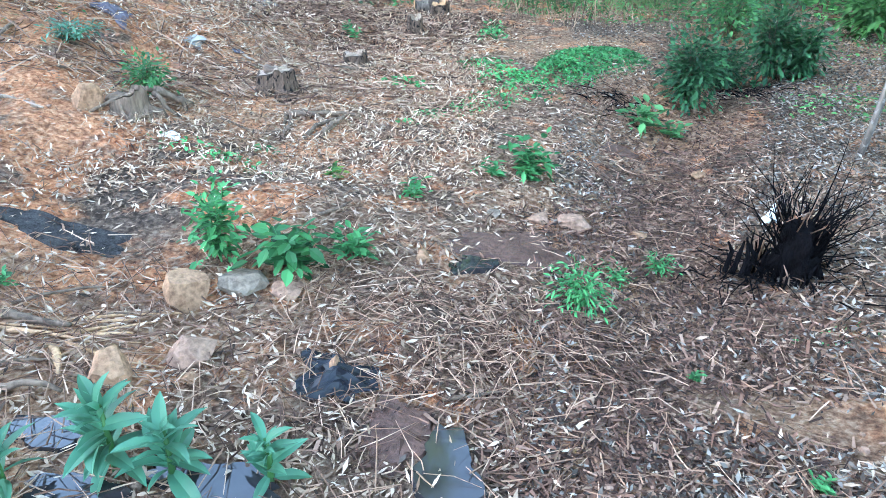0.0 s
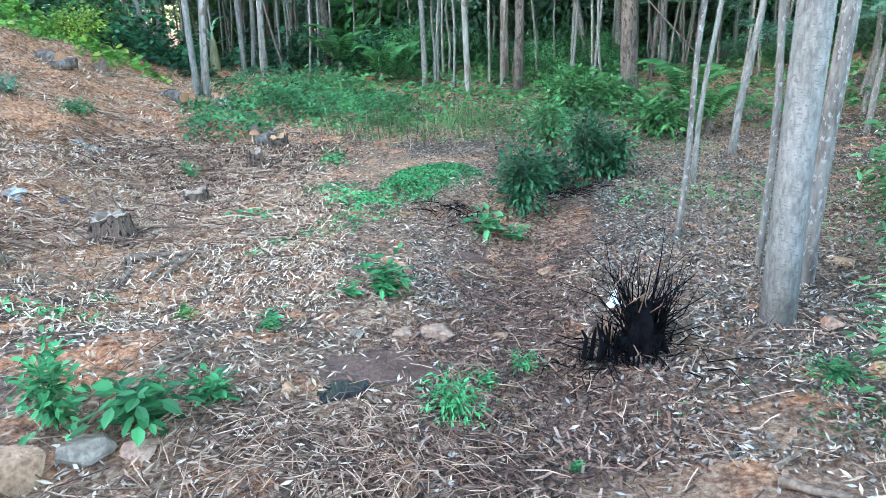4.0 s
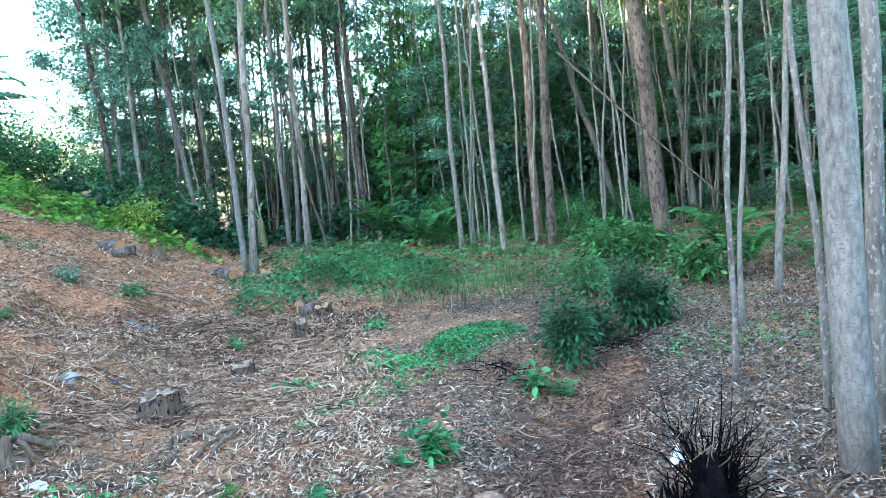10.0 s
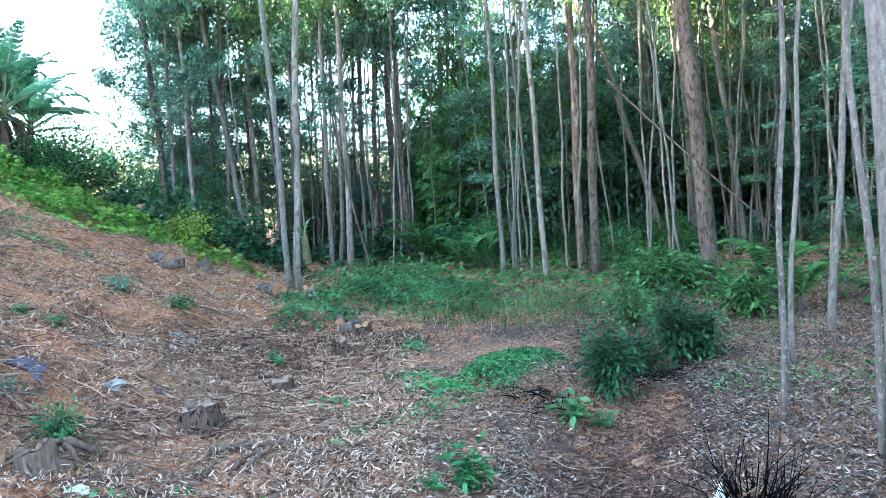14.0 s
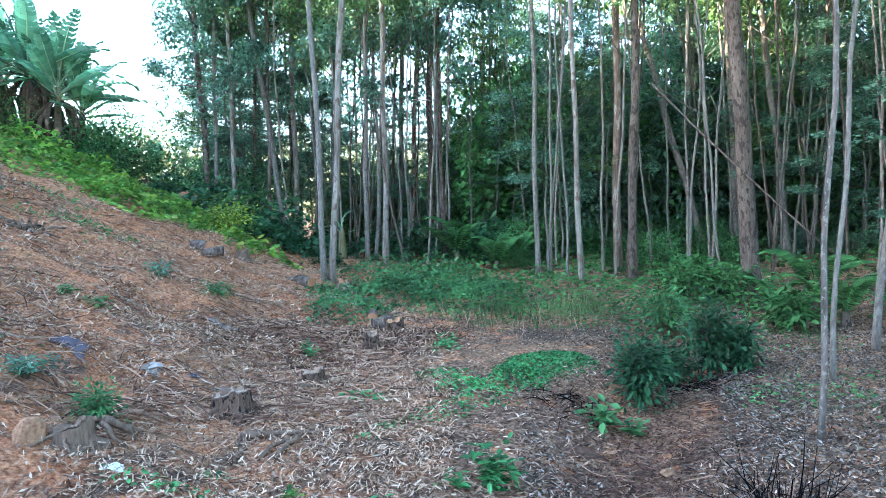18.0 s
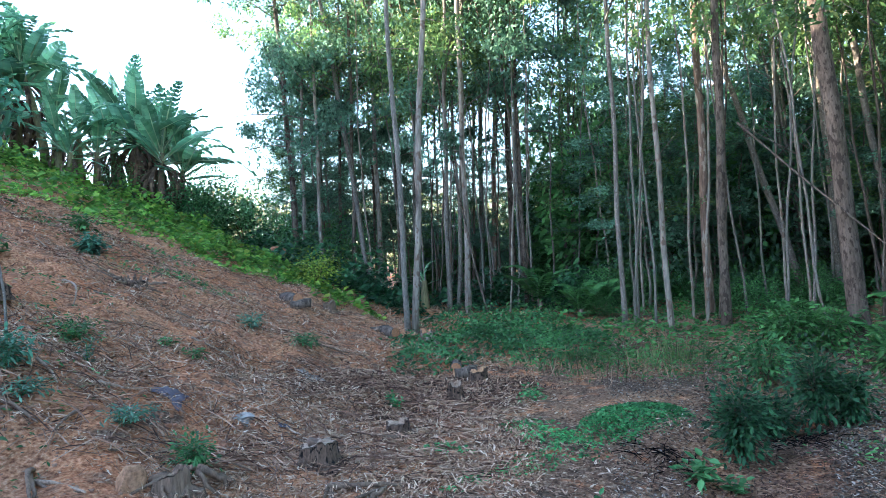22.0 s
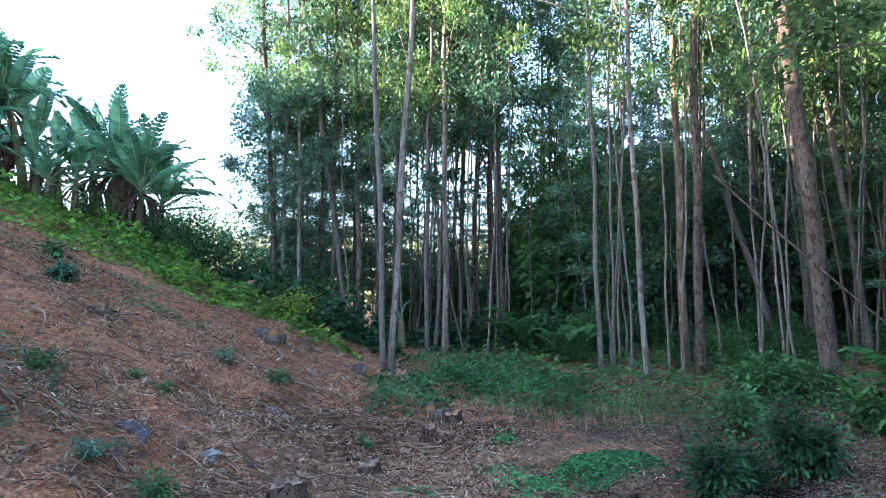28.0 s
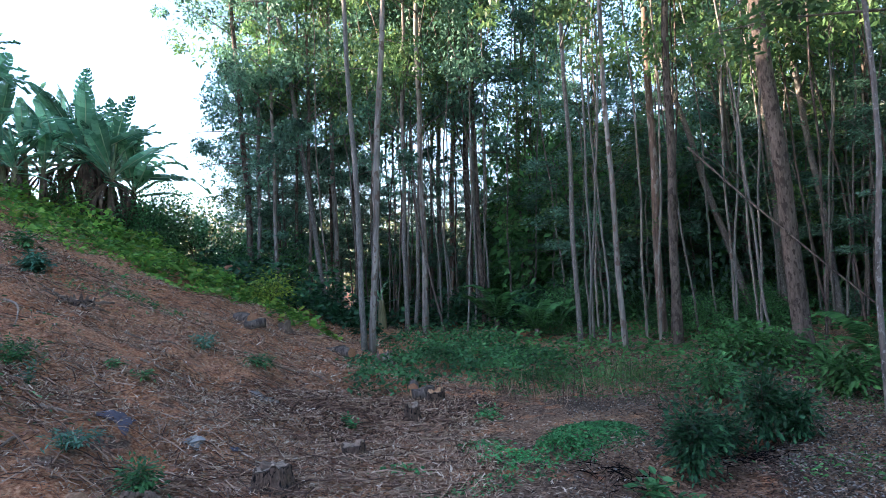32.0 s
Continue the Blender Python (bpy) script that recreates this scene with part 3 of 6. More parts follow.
def trunk_mesh(h, r, mat, sides=10, wobble=0.10, flare=1.25, taper=0.35):
    n = 18
    t = np.linspace(0, 1, n) ** 1.3
    ph = rng.random(4) * 6.28
    x = wobble * (np.sin(t * 7 + ph[0]) - math.sin(ph[0])) * t + 0.02 * np.sin(t * 31 + ph[2])
    y = wobble * (np.sin(t * 6 + ph[1]) - math.sin(ph[1])) * t + 0.02 * np.sin(t * 27 + ph[3])
    rad = r * (taper + (1 - taper) * (1 - t)) * (1 + (flare - 1) * np.exp(-t * h / 0.25))
    ring = rad[:, None] * (1 + 0.05 * rng.normal(0, 1, (n, sides)))
    return tube_mesh("trunk", [tube(np.stack([x, y, t * h - 0.15 * (t == 0)], -1), ring, sides)], mat)


def tree(x, y, lx, ly, r, h, mat, crown=None, label="tall slender eucalyptus tree", group="eucalyptus trees", z=None, name="eucalyptus_tree", wobble=0.10, flare=1.2, taper=0.35, apart=True):
    """A leaning trunk with limbs and crown; lx, ly: the lean, metres a metre."""
    ob = thing(name, x, y, label, "tree", group, z=z)
    axis = Vector((lx, ly, 1)).normalized()
    ob.rotation_mode = "QUATERNION"
    ob.rotation_quaternion = axis.to_track_quat("Z", "Y")
    part("trunk", trunk_mesh(h, r, mat, wobble=wobble, flare=flare, taper=taper), ob)
    if crown is not None:
        single, joined, cm, low = CROWNS[crown % len(CROWNS)]
        k, turn = h / 15.0, rng.random() * 6.28
        for nm, me in [("limb", m) for m in single] * apart + [("branchwork", joined)] * (not apart) + [("crown", cm)]:
            c = part(nm, me, ob)
            c.scale = (min(1.1, 0.6 + 0.4 * k), min(1.1, 0.6 + 0.4 * k), k)
            c.rotation_euler = (0, 0, turn)
            if nm != "limb":
                tagged(c, kind="stuff")
    return ob


# trees that stand clear at the clearing's edge
tree(-4.05, 11.95, -0.018, -0.003, 0.056, 17, BARK_PALE, 4, "tall pale grey eucalyptus with smooth bark at the clearing's edge")
tree(-3.93, 12.06, 0.048, 0.010, 0.068, 16, BARK_PEEL, 4, "tall eucalyptus with peeling cream and brown bark")
tree(-3.80, 15.87, 0.011, 0.003, 0.082, 15, BARK_PEEL, 1)
tree(-4.34, 16.05, 0.014, 0.004, 0.062, 15, BARK_GREY, 0)
tree(-4.24, 16.61, 0.046, 0.012, 0.057, 14, BARK_GREY, 2)
tree(0.69, 12.95, -0.034, 0.002, 0.056, 15, BARK_PEEL, 4)
tree(1.54, 14.68, -0.003, 0.000, 0.092, 16, BARK_RED, 4, "tall eucalyptus with smooth reddish bark")
tree(1.67, 13.39, 0.022, -0.003, 0.088, 16, BARK_BROWN, 4)
tree(3.51, 12.03, -0.062, 0.018, 0.146, 18, BARK_BROWN, 4, "stout brown-barked eucalyptus at the wood's edge")
tree(3.78, 16.47, -0.275, 0.063, 0.088, 11, BARK_GREY, None, "leaning lichen-spotted bare trunk", wobble=0.05)
tree(-0.14, 13.32, -0.019, -0.000, 0.052, 14, BARK_GREY, 1)
tree(1.85, 4.86, 0.025, -0.009, 0.021, 9, BARK_GREY, 1, "thin straight young eucalyptus trunk beside the gully", wobble=0.05)
tree(2.55, 6.42, 0.033, -0.013, 0.024, 9, BARK_PALE, 1, "thin pale young eucalyptus trunk", wobble=0.05)
tree(3.48, 7.65, 0.047, -0.021, 0.039, 10, BARK_PALE, 1, "pale forked young eucalyptus")
tree(1.88, 3.28, -0.044, 0.025, 0.089, 17, BARK_PALE, 3, "thick smooth grey-white eucalyptus trunk on the bank", wobble=0.02, flare=1.04, taper=0.6)
tree(2.27, 3.75, -0.019, 0.011, 0.049, 14, BARK_GREY, 3, "grey eucalyptus trunk close behind a thicker one", wobble=0.05)
tree(2.13, 4.07, -0.048, 0.025, 0.021, 11, BARK_GREY, 1, "thin lichen-spotted trunk on the bank", wobble=0.06)
tree(4.91, 25.33, -0.026, 0.005, 0.135, 15, BARK_RED, 2)
tree(4.42, 16.34, -0.044, 0.012, 0.080, 15, BARK_GREY, 1)
tree(5.25, 15.48, -0.098, 0.033, 0.082, 14, BARK_GREY, 0)
tree(3.82, 18.25, -0.013, 0.003, 0.060, 12, BARK_PALE, 2)
tree(4.17, 18.57, -0.064, 0.014, 0.053, 12, BARK_PALE, None)
tree(4.31, 18.21, -0.110, 0.026, 0.052, 12, BARK_PALE, None)
tree(4.58, 18.41, -0.159, 0.040, 0.053, 12, BARK_PALE, 1)
tree(-9.06, 17.27, -0.034, -0.018, 0.091, 14, BARK_BROWN, 2, "eucalyptus standing apart on the hill's edge")
tree(-7.01, 17.66, -0.120, -0.047, 0.077, 16, BARK_GREY, 2)
tree(-7.08, 18.70, -0.021, -0.008, 0.081, 16, BARK_PEEL, 0)
tree(-6.89, 19.84, -0.010, -0.004, 0.078, 15, BARK_BROWN, 1)
tree(-3.34, 19.72, 0.006, 0.001, 0.101, 16, BARK_BROWN, 3)
tree(-4.10, 20.60, 0.030, 0.006, 0.088, 16, BARK_RED, 0)
tree(-4.66, 21.50, 0.017, 0.004, 0.092, 15, BARK_GREY, 1)

for a, r, h, k in ((-27.2, 19.5, 13, 2), (-25.8, 18.8, 15, 2), (-24.2, 20.5, 16, 2), (-23.0, 19.0, 15, 0), (-21.2, 22.0, 16, 2), (-18.0, 21.0, 16, 0), (-16.0, 23.0, 16, 2), (-13.0, 22.0, 17, 1), (-9.0, 21.0, 17, 1), (-5.0, 23.0, 17, 1), (21.0, 17.5, 15, 2), (25.0, 19.0, 16, 0)):
    tree(r * math.sin(radians(a)), r * math.cos(radians(a)), rng.normal(0, 0.02), 0, rng.uniform(0.045, 0.065), h, (BARK_GREY, BARK_PEEL, BARK_BROWN)[int(r * 2) % 3], k, "tall leafy eucalyptus at the wood's edge", apart=False)

# the wood carried on past the view: trees added to cut skylight from the right
for x, y, h, k in ((5.2, 1.6, 15, 0), (7.0, 3.6, 16, 2), (8.4, 0.6, 16, 2), (8.6, 5.6, 15, 0), (10.5, 3.4, 17, 2), (11.5, 7.0, 16, 2), (10.2, -2.0, 16, 2), (7.6, 8.0, 14, 2), (9.6, 10.5, 15, 0)):
    tree(x, y, rng.normal(0, 0.03), rng.normal(0, 0.03), rng.uniform(0.07, 0.11), h, BARK_GREY, k, "tall eucalyptus added beside the view to block skylight on the bank", apart=False)

# wide crowns out of view, added to shade the bank and gully
for x, y in ((4.6, 3.4), (5.4, 5.6), (6.6, 7.6)):
    tree(x, y, -0.05, 0.0, 0.085, 16, BARK_GREY, 5, "spreading eucalyptus added out of view to shade the bank", apart=False)

# the wood behind
MODELS = []
for k in range(6):
    m = tree(0, 60 + 3 * k, rng.normal(-0.02, 0.03), 0, rng.uniform(0.036, 0.058), rng.uniform(13, 18), [BARK_PEEL, BARK_GREY, BARK_BROWN, BARK_PALE, BARK_RED, BARK_GREY][k], k,
             "slender eucalyptus deep in the wood", "trees of the wood behind", apart=False)
    MODELS.append(m)
count = 0
while count < 34:
    a, r = rng.uniform(-27, 44), 16 + 24 * rng.random() ** 0.9
    if a < -14 and r < 19 or -3 < a < 9 and r < 30:
        continue
    x, y = r * math.sin(radians(a)), r * math.cos(radians(a))
    m = MODELS[count % 6]
    s = rng.uniform(0.8, 1.15)
    c = copy_thing(m, Matrix.Translation((x, y, float(height(x, y)))) @ Matrix.Rotation(rng.random() * 6.28, 4, "Z") @ Matrix.Rotation(rng.normal(0, 0.03), 4, "X"))
    c.scale = (s, s, s)
    count += 1


# ---- shrubs ----
def shrub_mesh(name, n, size, spread_xyz, leaf, mat, slim=0.5):
    lobes = unit(rng.normal(0, 1, (7, 3))) * 0.55
    pos = lobes[rng.integers(0, 7, n)] + unit(rng.normal(0, 1, (n, 3))) * (0.75 * rng.beta(3.5, 1.2, n))[:, None]
    pos = (pos + np.array([0, 0, 0.75])) * np.array(spread_xyz) * 1.25
    pos[:, 2] = np.abs(pos[:, 2])
    out = unit(pos + np.array([0, 0, -0.2])) + spread(n, 0.5)
    out[:, 2] -= 0.15
    L = leaf * rng.uniform(0.6, 1.3, n)
    v, f = flat_leaves(pos * size, out, np.stack([np.zeros(n), np.zeros(n), np.ones(n)], -1) + spread(n, 0.7), L, L * slim, 0.25)
    return mesh_of(name, v, f, mat)


SHRUBS = [shrub_mesh("foliage", 3400, 1.0, (0.75, 0.75, 0.8), 0.090, m) for m in (SHRUBLEAF, FERNLEAF, BROADLEAF, EUCALYPT_BLUE)]


def stem_meshes(n, h, r, mat, out=0.25):
    ts = []
    for k in range(n):
        a = rng.random() * 6.28
        d = np.array([math.cos(a) * out, math.sin(a) * out, 1.0]) * rng.uniform(0.6, 1.0)
        ts.append(tube([d * h * t + rng.normal(0, 0.02, 3) * t for t in (0, 0.4, 0.75, 1)], [r, r * 0.8, r * 0.55, r * 0.25], 5))
    return [tube_mesh("stem", [t], mat) for t in ts]


SHRUB_STEMS = stem_meshes(5, 1.3, 0.02, BARK_BROWN, 0.4)
shrub_models = []
for k, me in enumerate(SHRUBS):
    ob = thing("shrub", 0, 70 + k, "dense dark green undergrowth shrub in the wood", "shrub", "undergrowth shrubs")
    for st in SHRUB_STEMS:
        part("stem", st, ob)
    tagged(part("foliage", me, ob), kind="stuff")
    shrub_models.append(ob)
placed = 0
while placed < 130:
    a, r = rng.uniform(-18, 48), 19.0 + 15 * rng.random()
    if a < -2 and r < 21:
        continue
    x, y = r * math.sin(radians(a)), r * math.cos(radians(a))
    s = rng.uniform(0.7, 1.6) * (1 + 0.04 * (r - 17)) * (0.85 if a < -4 else 1.5)
    ob = copy_thing(shrub_models[placed % 4], Matrix.Translation((x, y, float(height(x, y)) - 0.05)) @ Matrix.Rotation(rng.random() * 6.28, 4, "Z"))
    ob.scale = (s, s, s * rng.uniform(0.9, 1.5))
    placed += 1
# low shrubs in front of the trunks
for k in range(34):
    a, r = rng.uniform(-10, 40), rng.uniform(14.5, 18.5)
    x, y = r * math.sin(radians(a)), r * math.cos(radians(a))
    s = rng.uniform(0.30, 0.65)
    ob = copy_thing(shrub_models[k % 4], Matrix.Translation((x, y, float(height(x, y)) - 0.05)) @ Matrix.Rotation(rng.random() * 6.28, 4, "Z"))
    ob.scale = (s * 1.2, s * 1.2, s)
    tagged(ob, "low leafy green shrub at the wood's edge", "shrub", "low shrubs at the wood's edge")
# dark hedge along the hill's edge, and bushes behind it
for x, y, s, k in ((-11.29, 15.90, 1.0, 0), (-11.13, 16.61, 1.1, 2), (-10.53, 17.00, 1.2, 0), (-10.05, 17.29, 1.1, 2), (-10.86, 15.59, 1.0, 0), (-9.26, 18.85, 1.5, 3), (-10.35, 19.41, 1.6, 1), (-8.07, 18.30, 1.3, 0), (-13.23, 15.00, 0.7, 0), (-11.96, 16.03, 0.9, 2)):
    ob = copy_thing(shrub_models[k], Matrix.Translation((x, y, float(height(x, y)) - 0.1)) @ Matrix.Rotation(x * 3.1, 4, "Z"))
    ob.scale = (s, s, s)
    tagged(ob, "dense dark green hedge bush on the hill's edge", "bush", "hedge bushes")
# clear the models out of the plan's middle
for ob, a, r in [(m, 8 + 5 * k, 34) for k, m in enumerate(MODELS)] + [(m, 12 + 6 * k, 26) for k, m in enumerate(shrub_models)]:
    x, y = r * math.sin(radians(a)), r * math.cos(radians(a))
    ob.location = (x, y, float(height(x, y)))

# leafy young trees that close the wood
for k in range(56):
    a, r = rng.uniform(-29, 6), rng.uniform(19, 32)
    if k < 30 and (k > 17 or -21 < a < -8 and k % 3):
        continue
    if k >= 46:
        continue
    if k >= 30:
        a, r = rng.uniform(10, 46), rng.uniform(20, 30)
    x, y = r * math.sin(radians(a)), r * math.cos(radians(a))
    ob = tree(x, y, rng.normal(0, 0.05), 0, 0.045, rng.uniform(5.0, 8.5), BARK_GREY, 2 if k % 3 else 0, "leafy young eucalyptus in the wood", "young trees in the wood", name="young_tree", apart=False)

for k in range(28):
    a, r = rng.uniform(-6, 42), rng.uniform(15.5, 20.5)
    tree(r * math.sin(radians(a)), r * math.cos(radians(a)), rng.normal(0, 0.05), 0, 0.03, rng.uniform(3.8, 6.5), BARK_GREY, 2 if k % 3 else 0, "leafy green sapling among the trunks", "young trees in the wood", name="young_tree", apart=False)

for k in range(12):
    a, r = -21 + 15 * (k + rng.random()) / 12, rng.uniform(21, 29)
    tree(r * math.sin(radians(a)), r * math.cos(radians(a)), rng.normal(0, 0.05), 0, 0.03, rng.uniform(4.0, 6.0), BARK_GREY, 2, "leafy green sapling deep in the wood", "young trees in the wood", name="young_tree", apart=False)

for k in range(12):
    a, r = -29 + 9 * (k + rng.random()) / 12, rng.uniform(19.5, 25)
    tree(r * math.sin(radians(a)), r * math.cos(radians(a)), rng.normal(0, 0.04), 0, 0.035, rng.uniform(4.5, 8.0), BARK_GREY, 2, "dark leafy young tree at the wood's edge", "young trees in the wood", name="young_tree", apart=False)

# leafy young trees close on the bank
for x, y, h in ((4.9, 7.5, 4.2), (5.5, 8.5, 4.8), (5.0, 8.9, 4.0), (6.0, 9.4, 5.5), (6.4, 7.6, 6.0), (7.2, 9.6, 7.0), (5.6, 6.0, 5.0), (8.2, 11.5, 7.5), (6.3, 12.5, 7.0)):
    tree(x, y, rng.normal(0, 0.04), 0, 0.035, h, BARK_GREY, 2, "leafy young tree on the bank", "young trees on the bank", name="young_tree")

# thin poles among the trees
POLES = [trunk_mesh(11.0, 0.027, m, 6, 0.18, 1.1, 0.4) for m in (BARK_PALE, BARK_GREY, BARK_PEEL, BARK_BROWN)]
SAPLING_LIMBS, SAPLING_HEADS = [], []
for k in range(5):
    z0, a = rng.uniform(3.0, 7.0), rng.random() * 6.28
    d = np.array([math.cos(a), math.sin(a), 0.8]) * rng.uniform(0.5, 1.0)
    SAPLING_LIMBS.append(tube_mesh("limb", [tube([np.array([0, 0, z0]) + d * q for q in (0, 0.5, 1.0)], [0.013, 0.009, 0.003], 4)], BARK_GREY))
for k in range(3):
    c = np.array([(rng.normal(0, 0.35), rng.normal(0, 0.35), rng.uniform(5.5, 11.5)) for _ in range(12)])
    n = 480
    pos = c[rng.integers(0, 12, n)] + unit(rng.normal(0, 1, (n, 3))) * (0.42 * rng.random(n) ** 0.5)[:, None]
    L = rng.uniform(0.09, 0.18, n)
    v, f = flat_leaves(pos, random_dirs(n, -0.4), random_dirs(n, 0.4), L, L * 0.45, 0.15)
    SAPLING_HEADS.append(mesh_of("crown", v, f, EUCALYPT if k else EUCALYPT_BLUE))
for k in range(150):
    a, r = rng.uniform(-26, 44), rng.uniform(13.5, 26)
    if k >= 110:
        a, r = (rng.uniform(14, 35), rng.uniform(12.5, 19)) if k % 3 else (rng.uniform(-17, -8), rng.uniform(16, 20))
    if a < -12 and r < 17:
        continue
    x, y = r * math.sin(radians(a)), r * math.cos(radians(a))
    ob = thing("sapling", x, y, "thin bare sapling trunk among the taller trees", "sapling", "saplings in the wood", turn=rng.random() * 6.28)
    ob.rotation_euler = (rng.normal(0, 0.07), rng.normal(-0.02, 0.07), rng.random() * 6.28)
    part("trunk", POLES[k % 4], ob)
    for q in range(2):
        part("limb", SAPLING_LIMBS[(k + q) % 5], ob)
    tagged(part("crown", SAPLING_HEADS[k % 3], ob), kind="stuff")

# far wooded slope, in sun
def far_wood():
    n = 60000
    a = np.radians(rng.uniform(-50, 55, n))
    r = rng.uniform(58, 95, n)
    x, y = r * np.sin(a), r * np.cos(a)
    top = 8.0 + 3.5 * clumpy(x, y, 5.0, 3) + 7.0 * np.clip((np.degrees(a) + 5) / 30, 0, 1)
    z = -1.5 + top * rng.random(n) ** 0.6
    L = rng.uniform(0.3, 0.65, n)
    v, f = flat_leaves(np.stack([x, y, z], -1), random_dirs(n, -0.3), random_dirs(n, 0.3), L, L * 0.7, 0.2)
    tagged(new("distant_wood", mesh_of("distant_wood", v, f, FARLEAF)), "sunlit trees and bushes on the far slope", "distant wood", kind="stuff")


far_wood()

# ---- fallen and leaning poles ----
def branch(name, a, b, r, mat, label, bend=0.03, group="", category="branch", forks=0):
    a, b = np.array(a, float), np.array(b, float)
    ln = np.linalg.norm(b - a)
    t = np.linspace(0, 1, 9)
    k = rng.normal(0, bend * ln, 3)
    pts = a + (b - a) * t[:, None] + np.outer(np.sin(t * math.pi), k) + rng.normal(0, r * 0.25, (9, 3)) * (t * (1 - t) * 4)[:, None]
    tubes = [tube(pts, r * (1.0 - 0.55 * t) * rng.uniform(0.9, 1.1, 9), 7)]
    ob = new(name, tube_mesh(name, tubes, mat))
    return tagged(ob, label, category, group)


branch("leaning_pole", (2.04, 13.35, 3.99), (4.27, 10.68, 0.88), 0.021, BARK_BROWN, "thin dead pole fallen slantwise across the trees", 0.01)


def stick(x0, y0, x1, y1, r, label="dry fallen stick lying on the litter", mat=None):
    branch("fallen_stick", (x0, y0, float(height(x0, y0)) + r * 0.8), (x1, y1, float(height(x1, y1)) + r * 1.2), r, mat or OLDWOOD, label, 0.04, "fallen sticks")


stick(-1.98, 4.05, -2.09, 4.34, 0.016)
stick(-1.75, 4.04, -1.70, 4.40, 0.028)
stick(-2.10, 4.37, -1.76, 4.24, 0.018)
stick(-1.98, 4.81, -1.78, 4.66, 0.015)
stick(-2.17, 5.57, -2.01, 5.69, 0.022, "split piece of wood on the ground")
stick(-2.10, 4.30, -1.96, 3.96, 0.016)
stick(-1.84, 4.00, -1.73, 4.39, 0.020)
stick(-0.66, 2.82, -0.49, 2.69, 0.011)
stick(-0.79, 2.34, -0.63, 2.48, 0.013)
stick(-0.86, 2.72, -0.63, 2.58, 0.010)
stick(1.58, 3.64, 2.16, 4.03, 0.014)
stick(1.28, 2.11, 1.70, 2.28, 0.010)
stick(1.25, 2.02, 1.44, 1.89, 0.022, "exposed root lying across the path")
stick(1.45, 2.90, 1.80, 3.22, 0.013)
stick(1.38, 1.69, 1.61, 1.75, 0.018)
stick(-1.23, 2.76, -1.14, 3.01, 0.010)
stick(-0.37, 1.77, -0.10, 1.92, 0.009)
stick(0.98, 3.76, 0.68, 4.10, 0.010)
stick(-2.02, 1.65, -1.78, 1.69, 0.022)
stick(-1.75, 1.56, -1.63, 1.44, 0.018, "pale dry stick lying on the litter", CUTWOOD)
stick(-1.77, 1.34, -1.57, 1.38, 0.016)
stick(-1.77, 4.04, -1.70, 4.40, 0.020)
stick(-3.60, 3.29, -3.24, 2.98, 0.018)
stick(-3.49, 3.24, -3.07, 3.17, 0.014)
stick(-2.08, 4.33, -1.97, 4.05, 0.018)
stick(-4.06, 6.08, -3.79, 5.87, 0.016)
stick(-4.37, 3.57, -4.15, 3.75, 0.016)
stick(-3.41, 5.67, -3.26, 6.08, 0.014)
stick(-4.00, 4.51, -3.78, 4.73, 0.014)
stick(-3.86, 3.94, -3.78, 3.65, 0.014)
stick(-4.27, 8.59, -3.94, 8.95, 0.015)
stick(-5.15, 7.03, -4.79, 7.27, 0.013)


# pale dead stalks thrown down beside the ash
for k in range(18):
    x, y = -1.85, 1.58
    x, y, a = x + rng.normal(0, 0.12), y + rng.normal(0, 0.10), rng.normal(0.2, 0.5)
    ln = rng.uniform(0.15, 0.42)
    stick(x, y, x + ln * math.cos(a), y + ln * math.sin(a), rng.uniform(0.004, 0.010), "pale dead stalk thrown down among rocks", CUTWOOD if k % 3 else OLDWOOD)


# ---- stumps, logs ----
def stump(x, y, r, h, label, mat=STUMP_BARK, cut=CUTWOOD, tilt=0.12, roots=5, turn=0.0):
    """A sawn stump: barked body with root flares, and the sawn face set in it."""
    ob = thing("tree_stump", x, y, label, "tree stump", "sawn stumps", turn=turn)
    s = 30
    a = np.arange(s) * 2 * math.pi / s
    lobes = 1 + 0.10 * np.sin(a * roots + 1.0) + 0.035 * rng.normal(0, 1, s)
    zs, rs = [-0.10, 0.0, 0.12 * h, 0.35 * h, 0.7 * h, h], [1.75, 1.5, 1.22, 1.06, 1.0, 0.97]
    pts = [(0, 0, z) for z in zs]
    ring = np.array([[r * k * (1 + (lobes[j] - 1) * (2.2 if i < 3 else 1.0) + 0.02 * rng.normal()) for j in range(s)] for i, k in enumerate(rs)])
    v, q, caps = tube(pts, ring, s)
    v[len(zs) * s - s:len(zs) * s, 2] += tilt * v[len(zs) * s - s:len(zs) * s, 0] + (0.05 * np.abs(rng.normal(0, 1, s)) * (np.sin(a * 2 + r * 40) > 0.3) + 0.012 * rng.normal(0, 1, s)) * h / 0.15 * 0.6
    v[-1, 2] = h
    part("body", tube_mesh("body", [(v, q, caps)], mat, False), ob)
    edge = v[len(zs) * s - s:len(zs) * s] * np.array([0.88, 0.88, 1.0]) + np.array([0, 0, 0.006])
    mid = edge * np.array([0.5, 0.5, 1.0])
    me = bpy.data.meshes.new("cut_face")
    me.from_pydata(np.vstack([edge, mid, [[0, 0, h + 0.008]]]).tolist(), [], [(i, (i + 1) % s, s + (i + 1) % s, s + i) for i in range(s)] + [(s + i, s + (i + 1) % s, 2 * s) for i in range(s)])
    me.materials.append(cut)
    part("cut_face", me, ob, "paler sawn wood face")
    return ob


